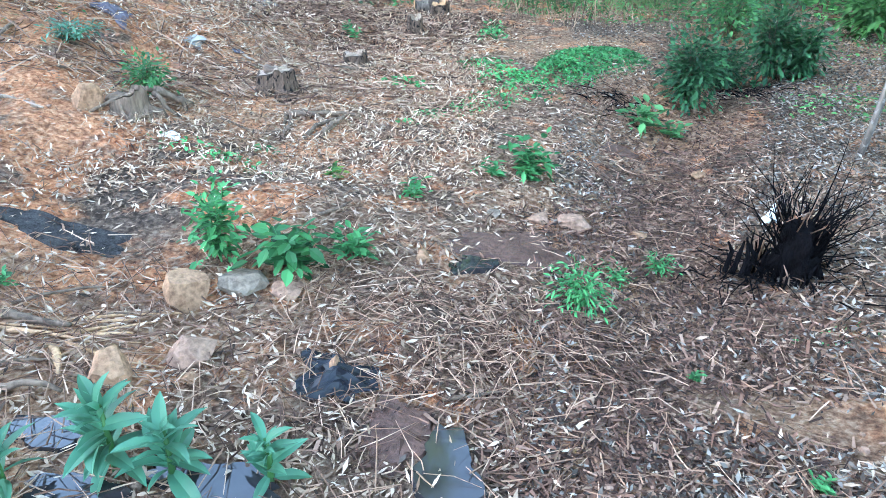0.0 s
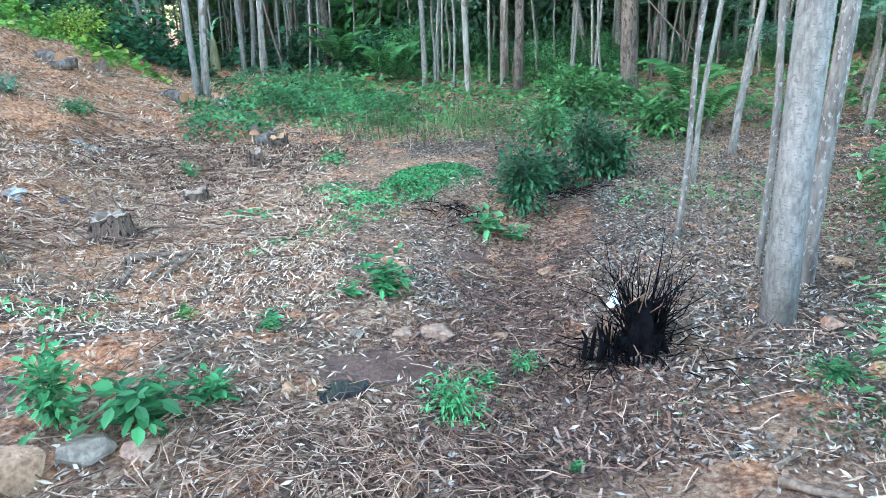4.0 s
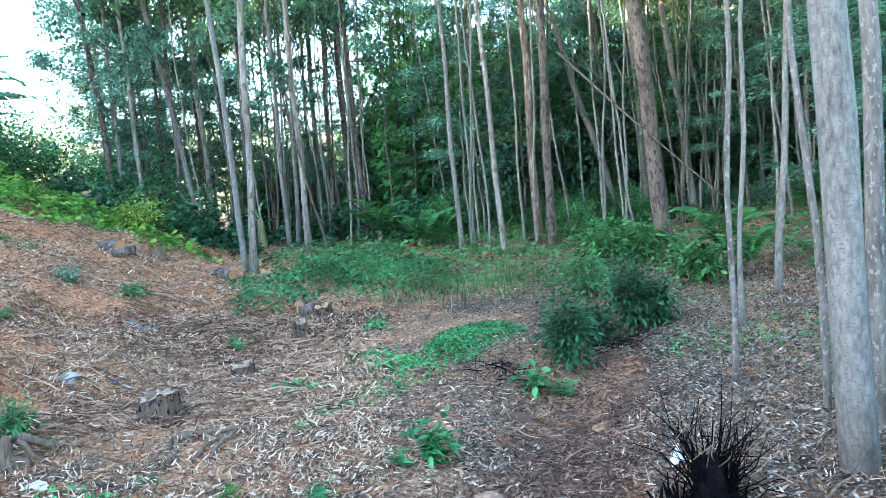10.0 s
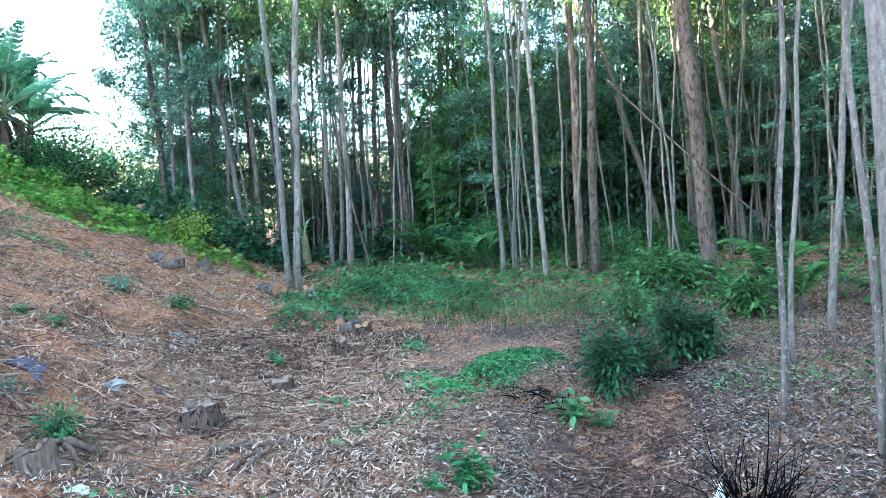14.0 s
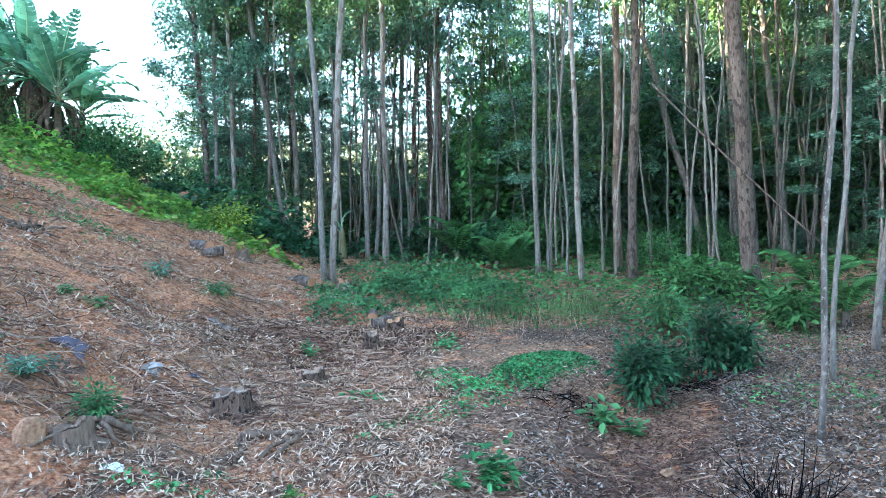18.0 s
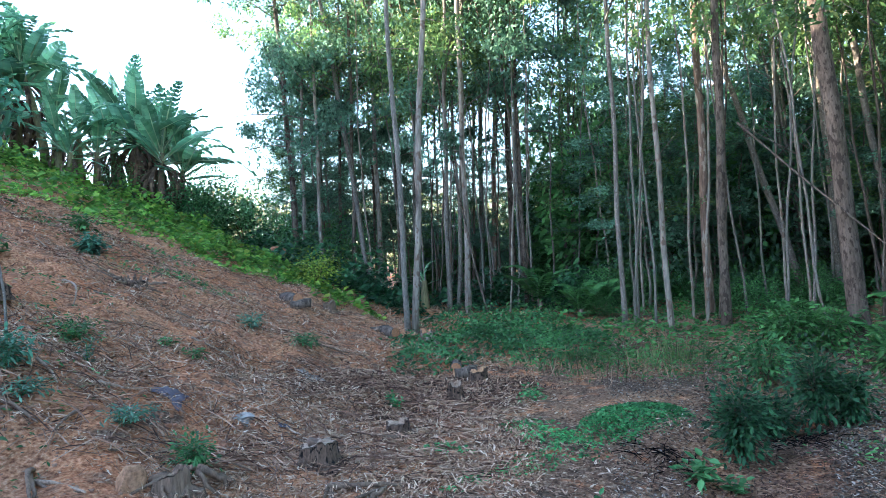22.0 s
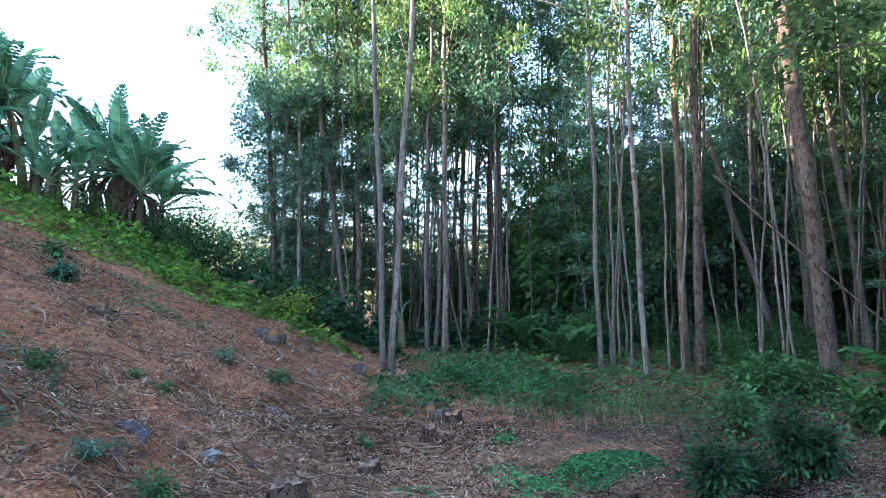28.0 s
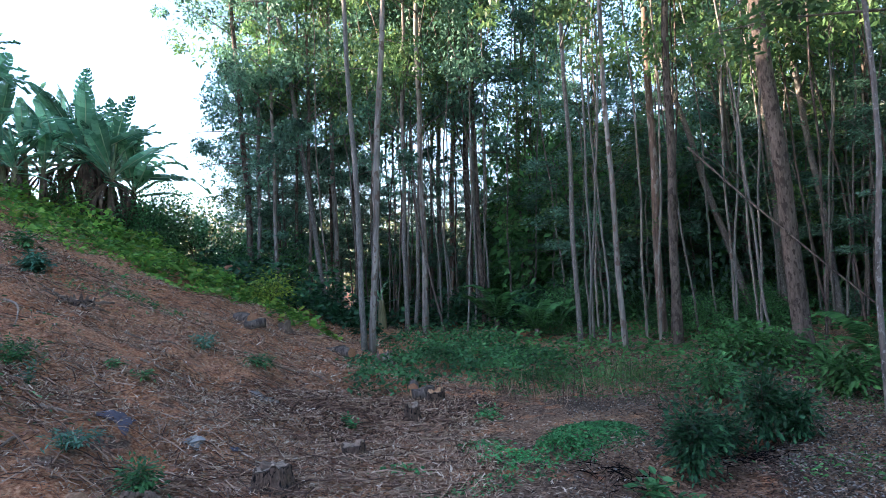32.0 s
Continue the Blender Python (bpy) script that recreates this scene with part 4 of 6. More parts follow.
s1 = stump(-2.37, 4.73, 0.145, 0.15, "weathered sawn stump with a notched top on the clearing", STUMP_BARK, AGEDCUT)
wedge = bmesh.new()
bmesh.ops.create_cube(wedge, size=1.0)
for vert in wedge.verts:
    vert.co = Vector((vert.co.x * 0.10, vert.co.y * 0.07, vert.co.z * 0.05 + (0.02 if vert.co.x < 0 else -0.01))) + Vector((-0.05, 0.03, 0.15))
bmesh.ops.bevel(wedge, geom=wedge.edges[:], offset=0.01, segments=1, affect="EDGES")
me = bpy.data.meshes.new("splinter")
wedge.to_mesh(me)
me.materials.append(BARK_RED)
part("splinter", me, s1, "orange-brown split wedge left by the saw")
stump(-1.98, 7.41, 0.084, 0.16, "small brown stump below the slope", STUMP_BARK, AGEDCUT)
stump(-3.48, 11.30, 0.128, 0.20, "reddish broken stump among green weeds", BARK_RED, ORANGEWOOD)
stump(-1.97, 8.58, 0.112, 0.14, "freshly sawn stump with bright orange wood", STUMP_BARK, CUTWOOD)
stump(-5.59, 11.81, 0.115, 0.16, "small grey stump at the slope's edge", OLDWOOD, OLDWOOD)
stump(-2.13, 5.85, 0.105, 0.10, "low sawn stump in the litter", STUMP_BARK, AGEDCUT)
stump(-2.78, 3.54, 0.105, 0.10, "old rotten stump with bare grey roots", OLDWOOD, OLDWOOD, 0.3)
for k in range(9):
    x, y = -2.79, 3.67
    a = -2.6 + 0.62 * k + 0.2 * rng.random()
    ln = rng.uniform(0.2, 0.42)
    branch("dead_root", (x + 0.1 * math.cos(a), y + 0.1 * math.sin(a), float(height(x, y)) + 0.09), (x + ln * math.cos(a), y + ln * math.sin(a), float(height(x + ln * math.cos(a), y + ln * math.sin(a)))), rng.uniform(0.012, 0.028), OLDWOOD,
           "bare grey root spreading from an old stump", 0.15, "roots of the old stump", "root")


def log_piece(x, y, ln, r, turn, cut, label):
    """A short sawn billet on its side: bark and two sawn ends."""
    ob = thing("log_piece", x, y, label, "log", "sawn log pieces", z=float(height(x, y)) + r * 0.8, turn=turn)
    t = np.linspace(-0.5, 0.5, 5)
    part("bark", tube_mesh("bark", [tube(np.stack([t * ln, 0 * t, 0.02 * np.sin(t * 5)], -1), r * rng.uniform(0.92, 1.08, (5, 10)), 10)], BARK_BROWN), ob)
    for sgn in (-1, 1):
        a = np.arange(10) * 0.628
        e = np.stack([np.full(10, sgn * (ln / 2 + 0.006)), r * 0.9 * np.cos(a), r * 0.9 * np.sin(a)], -1)
        me = bpy.data.meshes.new("sawn_end")
        me.from_pydata(e.tolist(), [], [tuple(range(10))])
        me.materials.append(cut)
        part("sawn_end", me, ob)
    return ob


log_piece(-2.21, 8.85, 0.30, 0.09, 0.4, CUTWOOD, "fresh sawn log piece with orange ends beside a stump")
log_piece(-2.45, 9.28, 0.25, 0.08, 1.8, ORANGEWOOD, "short sawn log with orange wood beside a stump")
log_piece(-4.24, 11.45, 0.32, 0.10, 2.6, ORANGEWOOD, "sawn log piece with bright orange end on the slope")
log_piece(-4.46, 11.51, 0.35, 0.06, 0.2, CUTWOOD, "split pale log on the slope")
log_piece(-5.95, 11.00, 0.55, 0.11, 2.5, ORANGEWOOD, "orange sawn log lying at the slope's edge")
log_piece(-5.41, 10.33, 0.35, 0.08, 0.5, CUTWOOD, "sawn log piece lying at the slope's edge")


# ---- rocks ----
def rock(x, y, w, h, mat, label, turn=0.0):
    bm = bmesh.new()
    bmesh.ops.create_icosphere(bm, subdivisions=3, radius=1.0)
    seed = Vector((x * 7.3, y * 5.1, w * 11))
    for k in range(13):
        d = Vector(rng.normal(0, 1, 3).tolist()).normalized()
        c = rng.uniform(0.46, 0.78)
        for v in bm.verts:
            over = v.co.dot(d) - c
            if over > 0:
                v.co -= d * over * 0.97
    for v in bm.verts:
        v.co *= 1.12 + 0.08 * noise.noise(v.co * 1.6 + seed) + 0.07 * noise.noise(v.co * 4 + seed) + 0.05 * noise.noise(v.co * 9 + seed)
        v.co = Vector((v.co.x * w / 2, v.co.y * w * 0.42, v.co.z * h * 0.62 + h * 0.28))
    me = bpy.data.meshes.new("rock")
    bm.to_mesh(me)
    bm.free()
    me.materials.append(mat)
    ob = new("rock", me)
    ob.location = (x, y, float(height(x, y)))
    ob.rotation_euler = (0, 0, turn)
    return tagged(ob, label, "rock", "loose rocks")


rock(-1.49, 1.51, 0.146, 0.15, ROCK_TAN, "orange-tan rock beside a leafy weed", 0.4)
rock(-1.30, 1.69, 0.207, 0.13, ROCK_PINK, "rounded pinkish rock on the litter", 1.0)
rock(-1.24, 1.60, 0.084, 0.05, ROCK_TAN, "small tan stone beside a larger rock", 0.2)
rock(-1.52, 2.05, 0.201, 0.19, ROCK_TAN, "angular tan rock under the weedy bank", 1.9)
rock(-1.36, 2.19, 0.208, 0.11, ROCK_GREY, "dark grey-brown rock under the weedy bank", 0.3)
rock(-1.15, 2.21, 0.145, 0.06, ROCK_PINK, "flat reddish stone at the bank's foot", 0.3)
rock(0.02, 3.39, 0.207, 0.09, ROCK_PINK, "flat pinkish stone in the gully", 0.1)
rock(-0.23, 4.21, 0.157, 0.12, ROCK_PINK, "reddish stone beside a leafy weed", 0.8)
rock(-0.66, 2.62, 0.100, 0.06, ROCK_TAN, "small tan stone in the gully", 0.8)
rock(-0.42, 3.27, 0.093, 0.04, ROCK_GREY, "small grey stone in the gully", 0.8)
rock(-0.18, 3.33, 0.155, 0.05, ROCK_PINK, "flat stone in the gully", 0.5)
rock(-2.97, 3.41, 0.178, 0.20, ROCK_TAN, "orange-tan boulder at the foot of the slope", 0.8)
rock(-0.77, 1.78, 0.054, 0.11, ROCK_TAN, "small tan stone resting on black plastic", 0.8)
rock(2.07, 3.16, 0.152, 0.07, ROCK_PINK, "brown stone at a trunk's foot", 0.5)
rock(2.63, 4.01, 0.185, 0.07, ROCK_TAN, "tan stone on the bank", 1.5)
rock(1.35, 1.59, 0.083, 0.05, ROCK_TAN, "pale stone among low weeds", 1.5)
rock(2.02, 2.68, 0.107, 0.05, ROCK_TAN, "tan stone on the bank", 0.5)
rock(0.37, 3.51, 0.107, 0.05, ROCK_TAN, "small tan stone in the gully", 0.5)
rock(0.79, 4.55, 0.124, 0.05, ROCK_TAN, "small tan stone in the gully", 0.5)
rock(-3.29, 5.19, 0.172, 0.06, plain("pale_rock", (0.36, 0.33, 0.30), 0.9), "pale grey stone on the red slope", 0.2)
rock(-1.25, 7.15, 0.145, 0.05, ROCK_PINK, "small stone in the litter", 0.2)


# ---- wet ground ----
def pool(x, y, rx, ry, mat, label, name="puddle", turn=0.0):
    a = np.linspace(0, 2 * math.pi, 60, endpoint=False)
    k = 0.95 + 0.13 * np.sin(3 * a + 9 * x) + 0.09 * np.sin(5 * a + y * 7) + 0.06 * np.sin(9 * a + 5 * x) + 0.03 * np.sin(17 * a + 3 * y)
    px, py = rx * k * np.cos(a), ry * k * np.sin(a)
    px, py = x + px * math.cos(turn) - py * math.sin(turn), y + px * math.sin(turn) + py * math.cos(turn)
    lift = 0.016 if name == "puddle" else 0.012
    rows = [np.stack([x + (px - x) * s, y + (py - y) * s, height(x + (px - x) * s, y + (py - y) * s) * (0 if name == "puddle" else 1) + (float(height(x, y)) if name == "puddle" else 0) + lift * (s < 1) - 0.01 * (s == 1)], -1) for s in (1.0, 0.9, 0.6, 0.3)]
    me = bpy.data.meshes.new(name)
    n = 60
    me.from_pydata(np.vstack(rows).tolist(), [], [(r * n + i, r * n + (i + 1) % n, (r + 1) * n + (i + 1) % n, (r + 1) * n + i) for r in range(3) for i in range(n)] + [tuple(3 * n + i for i in range(n))])
    me.materials.append(mat)
    return tagged(new(name, me), label, name.replace("_", " "), kind="structure")


for x, y, rx, ry, turn, mat, label, name in WET:
    pool(x, y, rx, ry, mat, label, name, turn)

# ---- weeds and bushes ----
def weed(x, y, h, w, mat, label, leaf=0.07, stems=5, per=9, slim=0.5, group="weeds on the clearing", name="weed", category="weed", bushy=0.0, droop=0.25):
    """A leafy plant: bent stems from one root, with leaves up each stem."""
    if h > 0.4:
        leaf, bushy, per, slim, droop = leaf * 1.1, bushy * 0.95, int(per * 0.9), 0.46, 0.18
    ob = thing(name, x, y, label, category, group)
    ts, parts = [], []
    for k in range(stems):
        a = k * 2.4 + rng.normal(0, 0.4)
        out = w * 0.5 * (0.15 + 0.75 * rng.random()) if stems > 1 else 0.0
        tip = np.array([out * math.cos(a), out * math.sin(a), h * rng.uniform(0.65, 1.0)])
        t = np.linspace(0, 1, 5)
        pts = np.stack([tip[0] * t ** 1.3, tip[1] * t ** 1.3, tip[2] * t ** 0.9], -1)
        r = max(0.0025, 0.010 * h)
        ts.append(tube(pts, r * (1.1 - 0.8 * t), 5))
        n = int(per * 1.3)
        s = 0.12 + 0.88 * (np.arange(n) + rng.random(n)) / n
        base = np.stack([np.interp(s, t, pts[:, i]) for i in range(3)], -1)
        b = np.arange(n) * 2.4 + rng.random(n)
        al = np.stack([np.cos(b), np.sin(b), 0.15 + 0.9 * s * rng.random(n)], -1)
        L = 1.25 * leaf * rng.uniform(0.7, 1.25, n) * (1.1 - 0.35 * s)
        parts.append(leaf_arrays(base, al, np.array([0, 0, 1.0]) + spread(n, 0.2), L, L * slim, 0.14, droop))
    if bushy:
        n = int(bushy * 1.5)
        p = rng.normal(0, 1, (n, 3)) * np.array([w * 0.20, w * 0.20, h * 0.22]) + np.array([0, 0, h * 0.52])
        p[:, 2] = np.clip(p[:, 2], 0.02, h * 1.1)
        al = unit(p * np.array([1, 1, 0.4]) - np.array([0, 0, h * 0.2])) + spread(n, 0.45)
        L = leaf * rng.uniform(0.6, 1.2, n)
        parts.append(leaf_arrays(p, al, np.array([0, 0, 1.0]) + spread(n, 0.3), L, L * slim, 0.14, droop))
    for t in ts:
        part("stem", tube_mesh("stem", [t], BARK_BROWN if h > 0.6 else WEEDLEAF), ob)
    v, f = join(parts)
    tagged(part("foliage", mesh_of("foliage", v, f, mat), ob), kind="stuff")
    return ob


# weeds at the gully's head, near the camera
weed(-1.53, 2.34, 0.379, 0.253, WEEDLEAF, "upright bright green weed growing on the bank above rocks", 0.055, 7, 16, 0.45, bushy=120)
weed(-1.19, 2.33, 0.230, 0.345, WEEDLEAF, "broad-leaved green weed on the bank above rocks", 0.085, 6, 8, 0.55, bushy=40)
weed(-0.96, 2.52, 0.172, 0.221, WEEDLEAF, "small green weed on the bank", 0.06, 5, 7, 0.5, bushy=20)
weed(0.07, 2.58, 0.220, 0.362, WEEDLEAF, "feathery low green weed beside the gully", 0.035, 9, 12, 0.35, bushy=220)
weed(0.45, 3.13, 0.122, 0.198, WEEDLEAF, "small feathery green weed in the litter", 0.028, 6, 9, 0.35, bushy=70)
weed(0.25, 2.94, 0.087, 0.173, WEEDLEAF, "small feathery green weed in the litter", 0.028, 5, 8, 0.35, bushy=30)
weed(-0.30, 3.87, 0.264, 0.352, WEEDLEAF, "leafy green weed beside a reddish stone", 0.085, 6, 8, 0.45, bushy=30)
weed(-0.51, 3.73, 0.119, 0.153, WEEDLEAF, "small green weed in the litter", 0.06, 4, 5, 0.45)
weed(-0.89, 3.26, 0.121, 0.181, WEEDLEAF, "small green weed in the litter", 0.06, 4, 5, 0.45)
weed(0.44, 5.35, 0.226, 0.424, BROADLEAF, "low broad-leaved weed by the gully", 0.11, 5, 6, 0.45, bushy=20)
weed(0.67, 5.29, 0.141, 0.234, BROADLEAF, "low broad-leaved weed by the gully", 0.09, 4, 5, 0.45)
weed(0.55, 2.25, 0.059, 0.066, WEEDLEAF, "tiny green seedling in the litter", 0.03, 4, 5, 0.5)
weed(-2.58, 6.89, 0.142, 0.199, WEEDLEAF, "small green weed on the slope", 0.06, 4, 6, 0.5)
weed(-1.42, 3.47, 0.079, 0.111, BRIGHTLEAF, "small yellow-green weed in the litter", 0.05, 4, 5, 0.5)
weed(-1.40, 3.40, 0.083, 0.133, BRIGHTLEAF, "small yellow-green weed in the litter", 0.05, 4, 5, 0.5)
weed(-2.15, 1.80, 0.067, 0.112, WEEDLEAF, "small green weed in the litter", 0.04, 4, 6, 0.5)


def rosette(x, y, h, w, leaf, n, label):
    """A big-leaved plant whose leaves are each a part."""
    n = int(n * 1.5)
    ob = thing("broadleaf_weed", x, y, label, "weed", "big-leaved weeds")
    part("stem", tube_mesh("stem", [tube([(0, 0, -0.02), (0.01, 0, h * 0.4), (0, 0.01, h * 0.85)], [0.012, 0.010, 0.006], 6)], FERNLEAF), ob)
    rows = 7
    t = np.linspace(0, 1, rows)
    half = 0.5 * np.sin(np.clip(t * 0.93 + 0.07, 0, 1) * math.pi) ** 0.75 * 0.30
    vs, fs = [], []
    for s, sgn in enumerate((-1, 1)):
        for k in range(rows):
            vs += [(t[k], 0, 0.10 * math.sin(t[k] * 2.6) - 0.16 * t[k] ** 2), (t[k], sgn * half[k], 0.10 * math.sin(t[k] * 2.6) - 0.16 * t[k] ** 2 + half[k] * 0.35 + 0.012 * (k % 2))]
        for k in range(rows - 1):
            o = s * rows * 2 + 2 * k
            fs.append((o, o + 1, o + 3, o + 2) if sgn < 0 else (o, o + 2, o + 3, o + 1))
    me = mesh_of("leaf", np.array(vs) * leaf, np.array(fs), TEALLEAF, True)
    for k in range(n):
        lf = part("leaf", me, ob)
        s = (k + 0.5) / n
        lf.location = (0, 0, h * (0.15 + 0.70 * s))
        lf.rotation_euler = (rng.normal(0, 0.3), -0.10 - 0.85 * s + rng.normal(0, 0.28), k * 2.4 + rng.normal(0, 0.4))
        q = rng.uniform(0.5, 1.05) * (1.0 - 0.3 * s) * w / (2 * leaf)
        lf.scale = (q, q, q)
    return ob


rosette(-1.22, 1.16, 0.30, 0.42, 0.20, 22, "big-leaved blue-green weed beside a dark pool")
rosette(-1.04, 1.17, 0.22, 0.38, 0.18, 18, "big-leaved blue-green weed beside a dark pool")
rosette(-0.77, 1.24, 0.22, 0.30, 0.16, 16, "young blue-green weed with long pointed leaves")
rosette(-1.46, 1.01, 0.20, 0.34, 0.17, 14, "big-leaved blue-green weed beside a dark pool")
stick(-1.12, 1.11, -1.22, 1.39, 0.016, "short brown dead stick among weeds")

# bushes in the gully
weed(0.81, 5.91, 0.623, 0.523, DARKLEAF, "leafy green bush standing in the gully", 0.058, 9, 22, 0.42, "bushes in the gully", "bush", "bush", bushy=1000)
weed(1.20, 6.74, 0.452, 0.452, DARKLEAF, "leafy dark green bush in the gully", 0.061, 7, 16, 0.42, "bushes in the gully", "bush", "bush", bushy=600)
weed(1.63, 7.02, 0.78, 0.56, DARKLEAF, "tall dark green bush in the gully", 0.068, 9, 22, 0.5, "bushes in the gully", "bush", "bush", bushy=840)
weed(1.91, 7.01, 0.52, 0.45, DARKLEAF, "leafy green bush in the gully", 0.061, 8, 19, 0.45, "bushes in the gully", "bush", "bush", bushy=600)
weed(1.53, 8.79, 0.660, 1.100, BROADLEAF, "low green bush behind the gully", 0.082, 8, 16, 0.45, "bushes in the gully", "bush", "bush", bushy=520)
weed(2.18, 10.91, 0.633, 1.357, FERNLEAF, "yellow-green bush below the trees", 0.095, 8, 16, 0.40, "bushes below the trees", "bush", "bush", bushy=600)
weed(2.79, 11.05, 0.637, 1.093, FERNLEAF, "green bush below the trees", 0.095, 8, 16, 0.40, "bushes below the trees", "bush", "bush", bushy=520)
weed(2.98, 8.72, 0.571, 0.928, FERNLEAF, "green bush below the trees", 0.095, 8, 16, 0.40, "bushes below the trees", "bush", "bush", bushy=520)
weed(-0.30, 3.78, 0.132, 0.198, WEEDLEAF, "leafy green weed in the litter", 0.07, 4, 6, 0.45)
# tufts on the slope
weed(-2.90, 3.92, 0.289, 0.307, BROADLEAF, "dense green tuft growing on an old stump", 0.05, 8, 14, 0.4, bushy=260)
weed(-5.00, 8.11, 0.218, 0.400, EUCALYPT_BLUE, "grey-green tuft on the slope", 0.07, 8, 9, 0.3, bushy=120)
weed(-4.26, 8.22, 0.190, 0.439, BROADLEAF, "low green tuft on the slope", 0.07, 8, 9, 0.35, bushy=120)
weed(-8.00, 8.49, 0.315, 0.449, TEALLEAF, "blue-green tuft high on the slope", 0.10, 7, 8, 0.4, bushy=80)
weed(-8.75, 9.10, 0.339, 0.484, FERNLEAF, "green tuft high on the slope", 0.12, 7, 8, 0.4, bushy=80)
weed(-4.50, 3.92, 0.219, 0.329, EUCALYPT_BLUE, "straggling grey-green weed on the slope", 0.06, 7, 9, 0.3, bushy=40)
weed(-5.10, 5.11, 0.165, 0.330, FERNLEAF, "straggling weed on the slope", 0.06, 7, 8, 0.3, bushy=40)
weed(-3.55, 3.99, 0.146, 0.251, EUCALYPT_BLUE, "straggling grey-green weed on the slope", 0.05, 7, 8, 0.3)
weed(-4.73, 6.03, 0.123, 0.214, FERNLEAF, "small weed on the slope", 0.06, 6, 6, 0.35, bushy=30)
weed(-4.38, 6.03, 0.121, 0.241, FERNLEAF, "small weed on the slope", 0.06, 6, 6, 0.35, bushy=30)
weed(-7.45, 6.43, 0.288, 0.432, FERNLEAF, "small weed high on the slope", 0.10, 6, 8, 0.35, bushy=40)
weed(-2.47, 6.77, 0.152, 0.213, WEEDLEAF, "small green weed below the slope", 0.06, 5, 6, 0.45)
weed(-1.14, 7.63, 0.192, 0.289, WEEDLEAF, "small green weed in the litter", 0.06, 5, 6, 0.45, bushy=30)
weed(-4.60, 4.81, 0.284, 0.379, EUCALYPT_BLUE, "straggling grey-green weed on the slope", 0.06, 7, 9, 0.3)
weed(-8.04, 8.54, 0.253, 0.380, TEALLEAF, "blue-green tuft high on the slope", 0.10, 6, 8, 0.4, bushy=40)
# growth at the bank on the right
weed(2.00, 2.17, 0.95, 0.66, BROADLEAF, "leafy green bush overhanging the bank", 0.051, 9, 25, 0.24, "bushes on the bank", "bush", "bush", bushy=1800, droop=0.5)
weed(2.97, 3.54, 0.9, 0.7, BROADLEAF, "leafy green bush on the bank", 0.075, 8, 19, 0.4, "bushes on the bank", "bush", "bush", bushy=720)
weed(3.63, 4.78, 0.6, 0.9, FERNLEAF, "leafy green bush on the bank", 0.075, 8, 19, 0.4, "bushes on the bank", "bush", "bush", bushy=520)
weed(1.80, 2.63, 0.10, 0.22, WEEDLEAF, "low green weed on the bank", 0.035, 7, 9, 0.4, bushy=80)
weed(1.34, 1.45, 0.08, 0.22, WEEDLEAF, "low green weed beside the path", 0.05, 9, 10, 0.35, bushy=130)
weed(1.15, 1.50, 0.10, 0.26, FERNLEAF, "low green weed beside the path", 0.04, 8, 9, 0.35, bushy=90)
weed(1.23, 1.40, 0.07, 0.20, WEEDLEAF, "low green weed beside the path", 0.05, 8, 10, 0.35, bushy=110)
weed(0.86, 1.68, 0.06, 0.10, WEEDLEAF, "tiny green weed beside the path", 0.03, 5, 6, 0.4)


def patch(name, centres, n, h, leaf, mat, label, category, slim=0.5, blades=False, seed=1, thin=0.0):
    """Low growth in mass over soft-edged patches: centres are (x, y, rx, ry, turn)."""
    xs, ys, hs = [], [], []
    for x, y, rx, ry, turn in centres:
        k = max(20, int(n * rx * ry))
        a, r = rng.random(k) * 6.283, np.sqrt(rng.random(k)) * rng.uniform(0.75, 1.1, k)
        u, w = rx * r * np.cos(a), ry * r * np.sin(a)
        px, py = x + u * math.cos(turn) - w * math.sin(turn), y + u * math.sin(turn) + w * math.cos(turn)
        keep = rng.random(k) > thin * (1 - clumpy(px, py, 0.5, seed))
        xs.append(px[keep])
        ys.append(py[keep])
        hs.append((np.clip(1.15 - r, 0.1, 1)[keep]) * h)
    x, y, top = np.concatenate(xs), np.concatenate(ys), np.concatenate(hs)
    n = len(x)
    top = top * (0.22 + 1.15 * clumpy(x, y, 0.42, seed + 1) ** 1.3)
    g = height(x, y)
    if blades:
        L = top * rng.uniform(0.6, 1.3, n)
        al = np.stack([rng.normal(0, 0.25, n), rng.normal(0, 0.25, n), np.ones(n)], -1)
        v, f = flat_leaves(np.stack([x, y, g - 0.01], -1), al, random_dirs(n) * np.array([1, 1, 0.1]), L, np.full(n, leaf), -0.0)
    else:
        z = g + top * rng.random(n) ** 0.45
        a = rng.random(n) * 6.283
        al = np.stack([np.cos(a), np.sin(a), rng.normal(0.05, 0.3, n)], -1)
        L = leaf * rng.uniform(0.6, 1.3, n)
        v, f = leaf_arrays(np.stack([x, y, z], -1), al, np.array([0, 0, 1.0]) + spread(n, 0.65), L, L * slim, 0.12, 0.3)
    return tagged(new(name, mesh_of(name, v, f, mat)), label, category, kind="stuff")


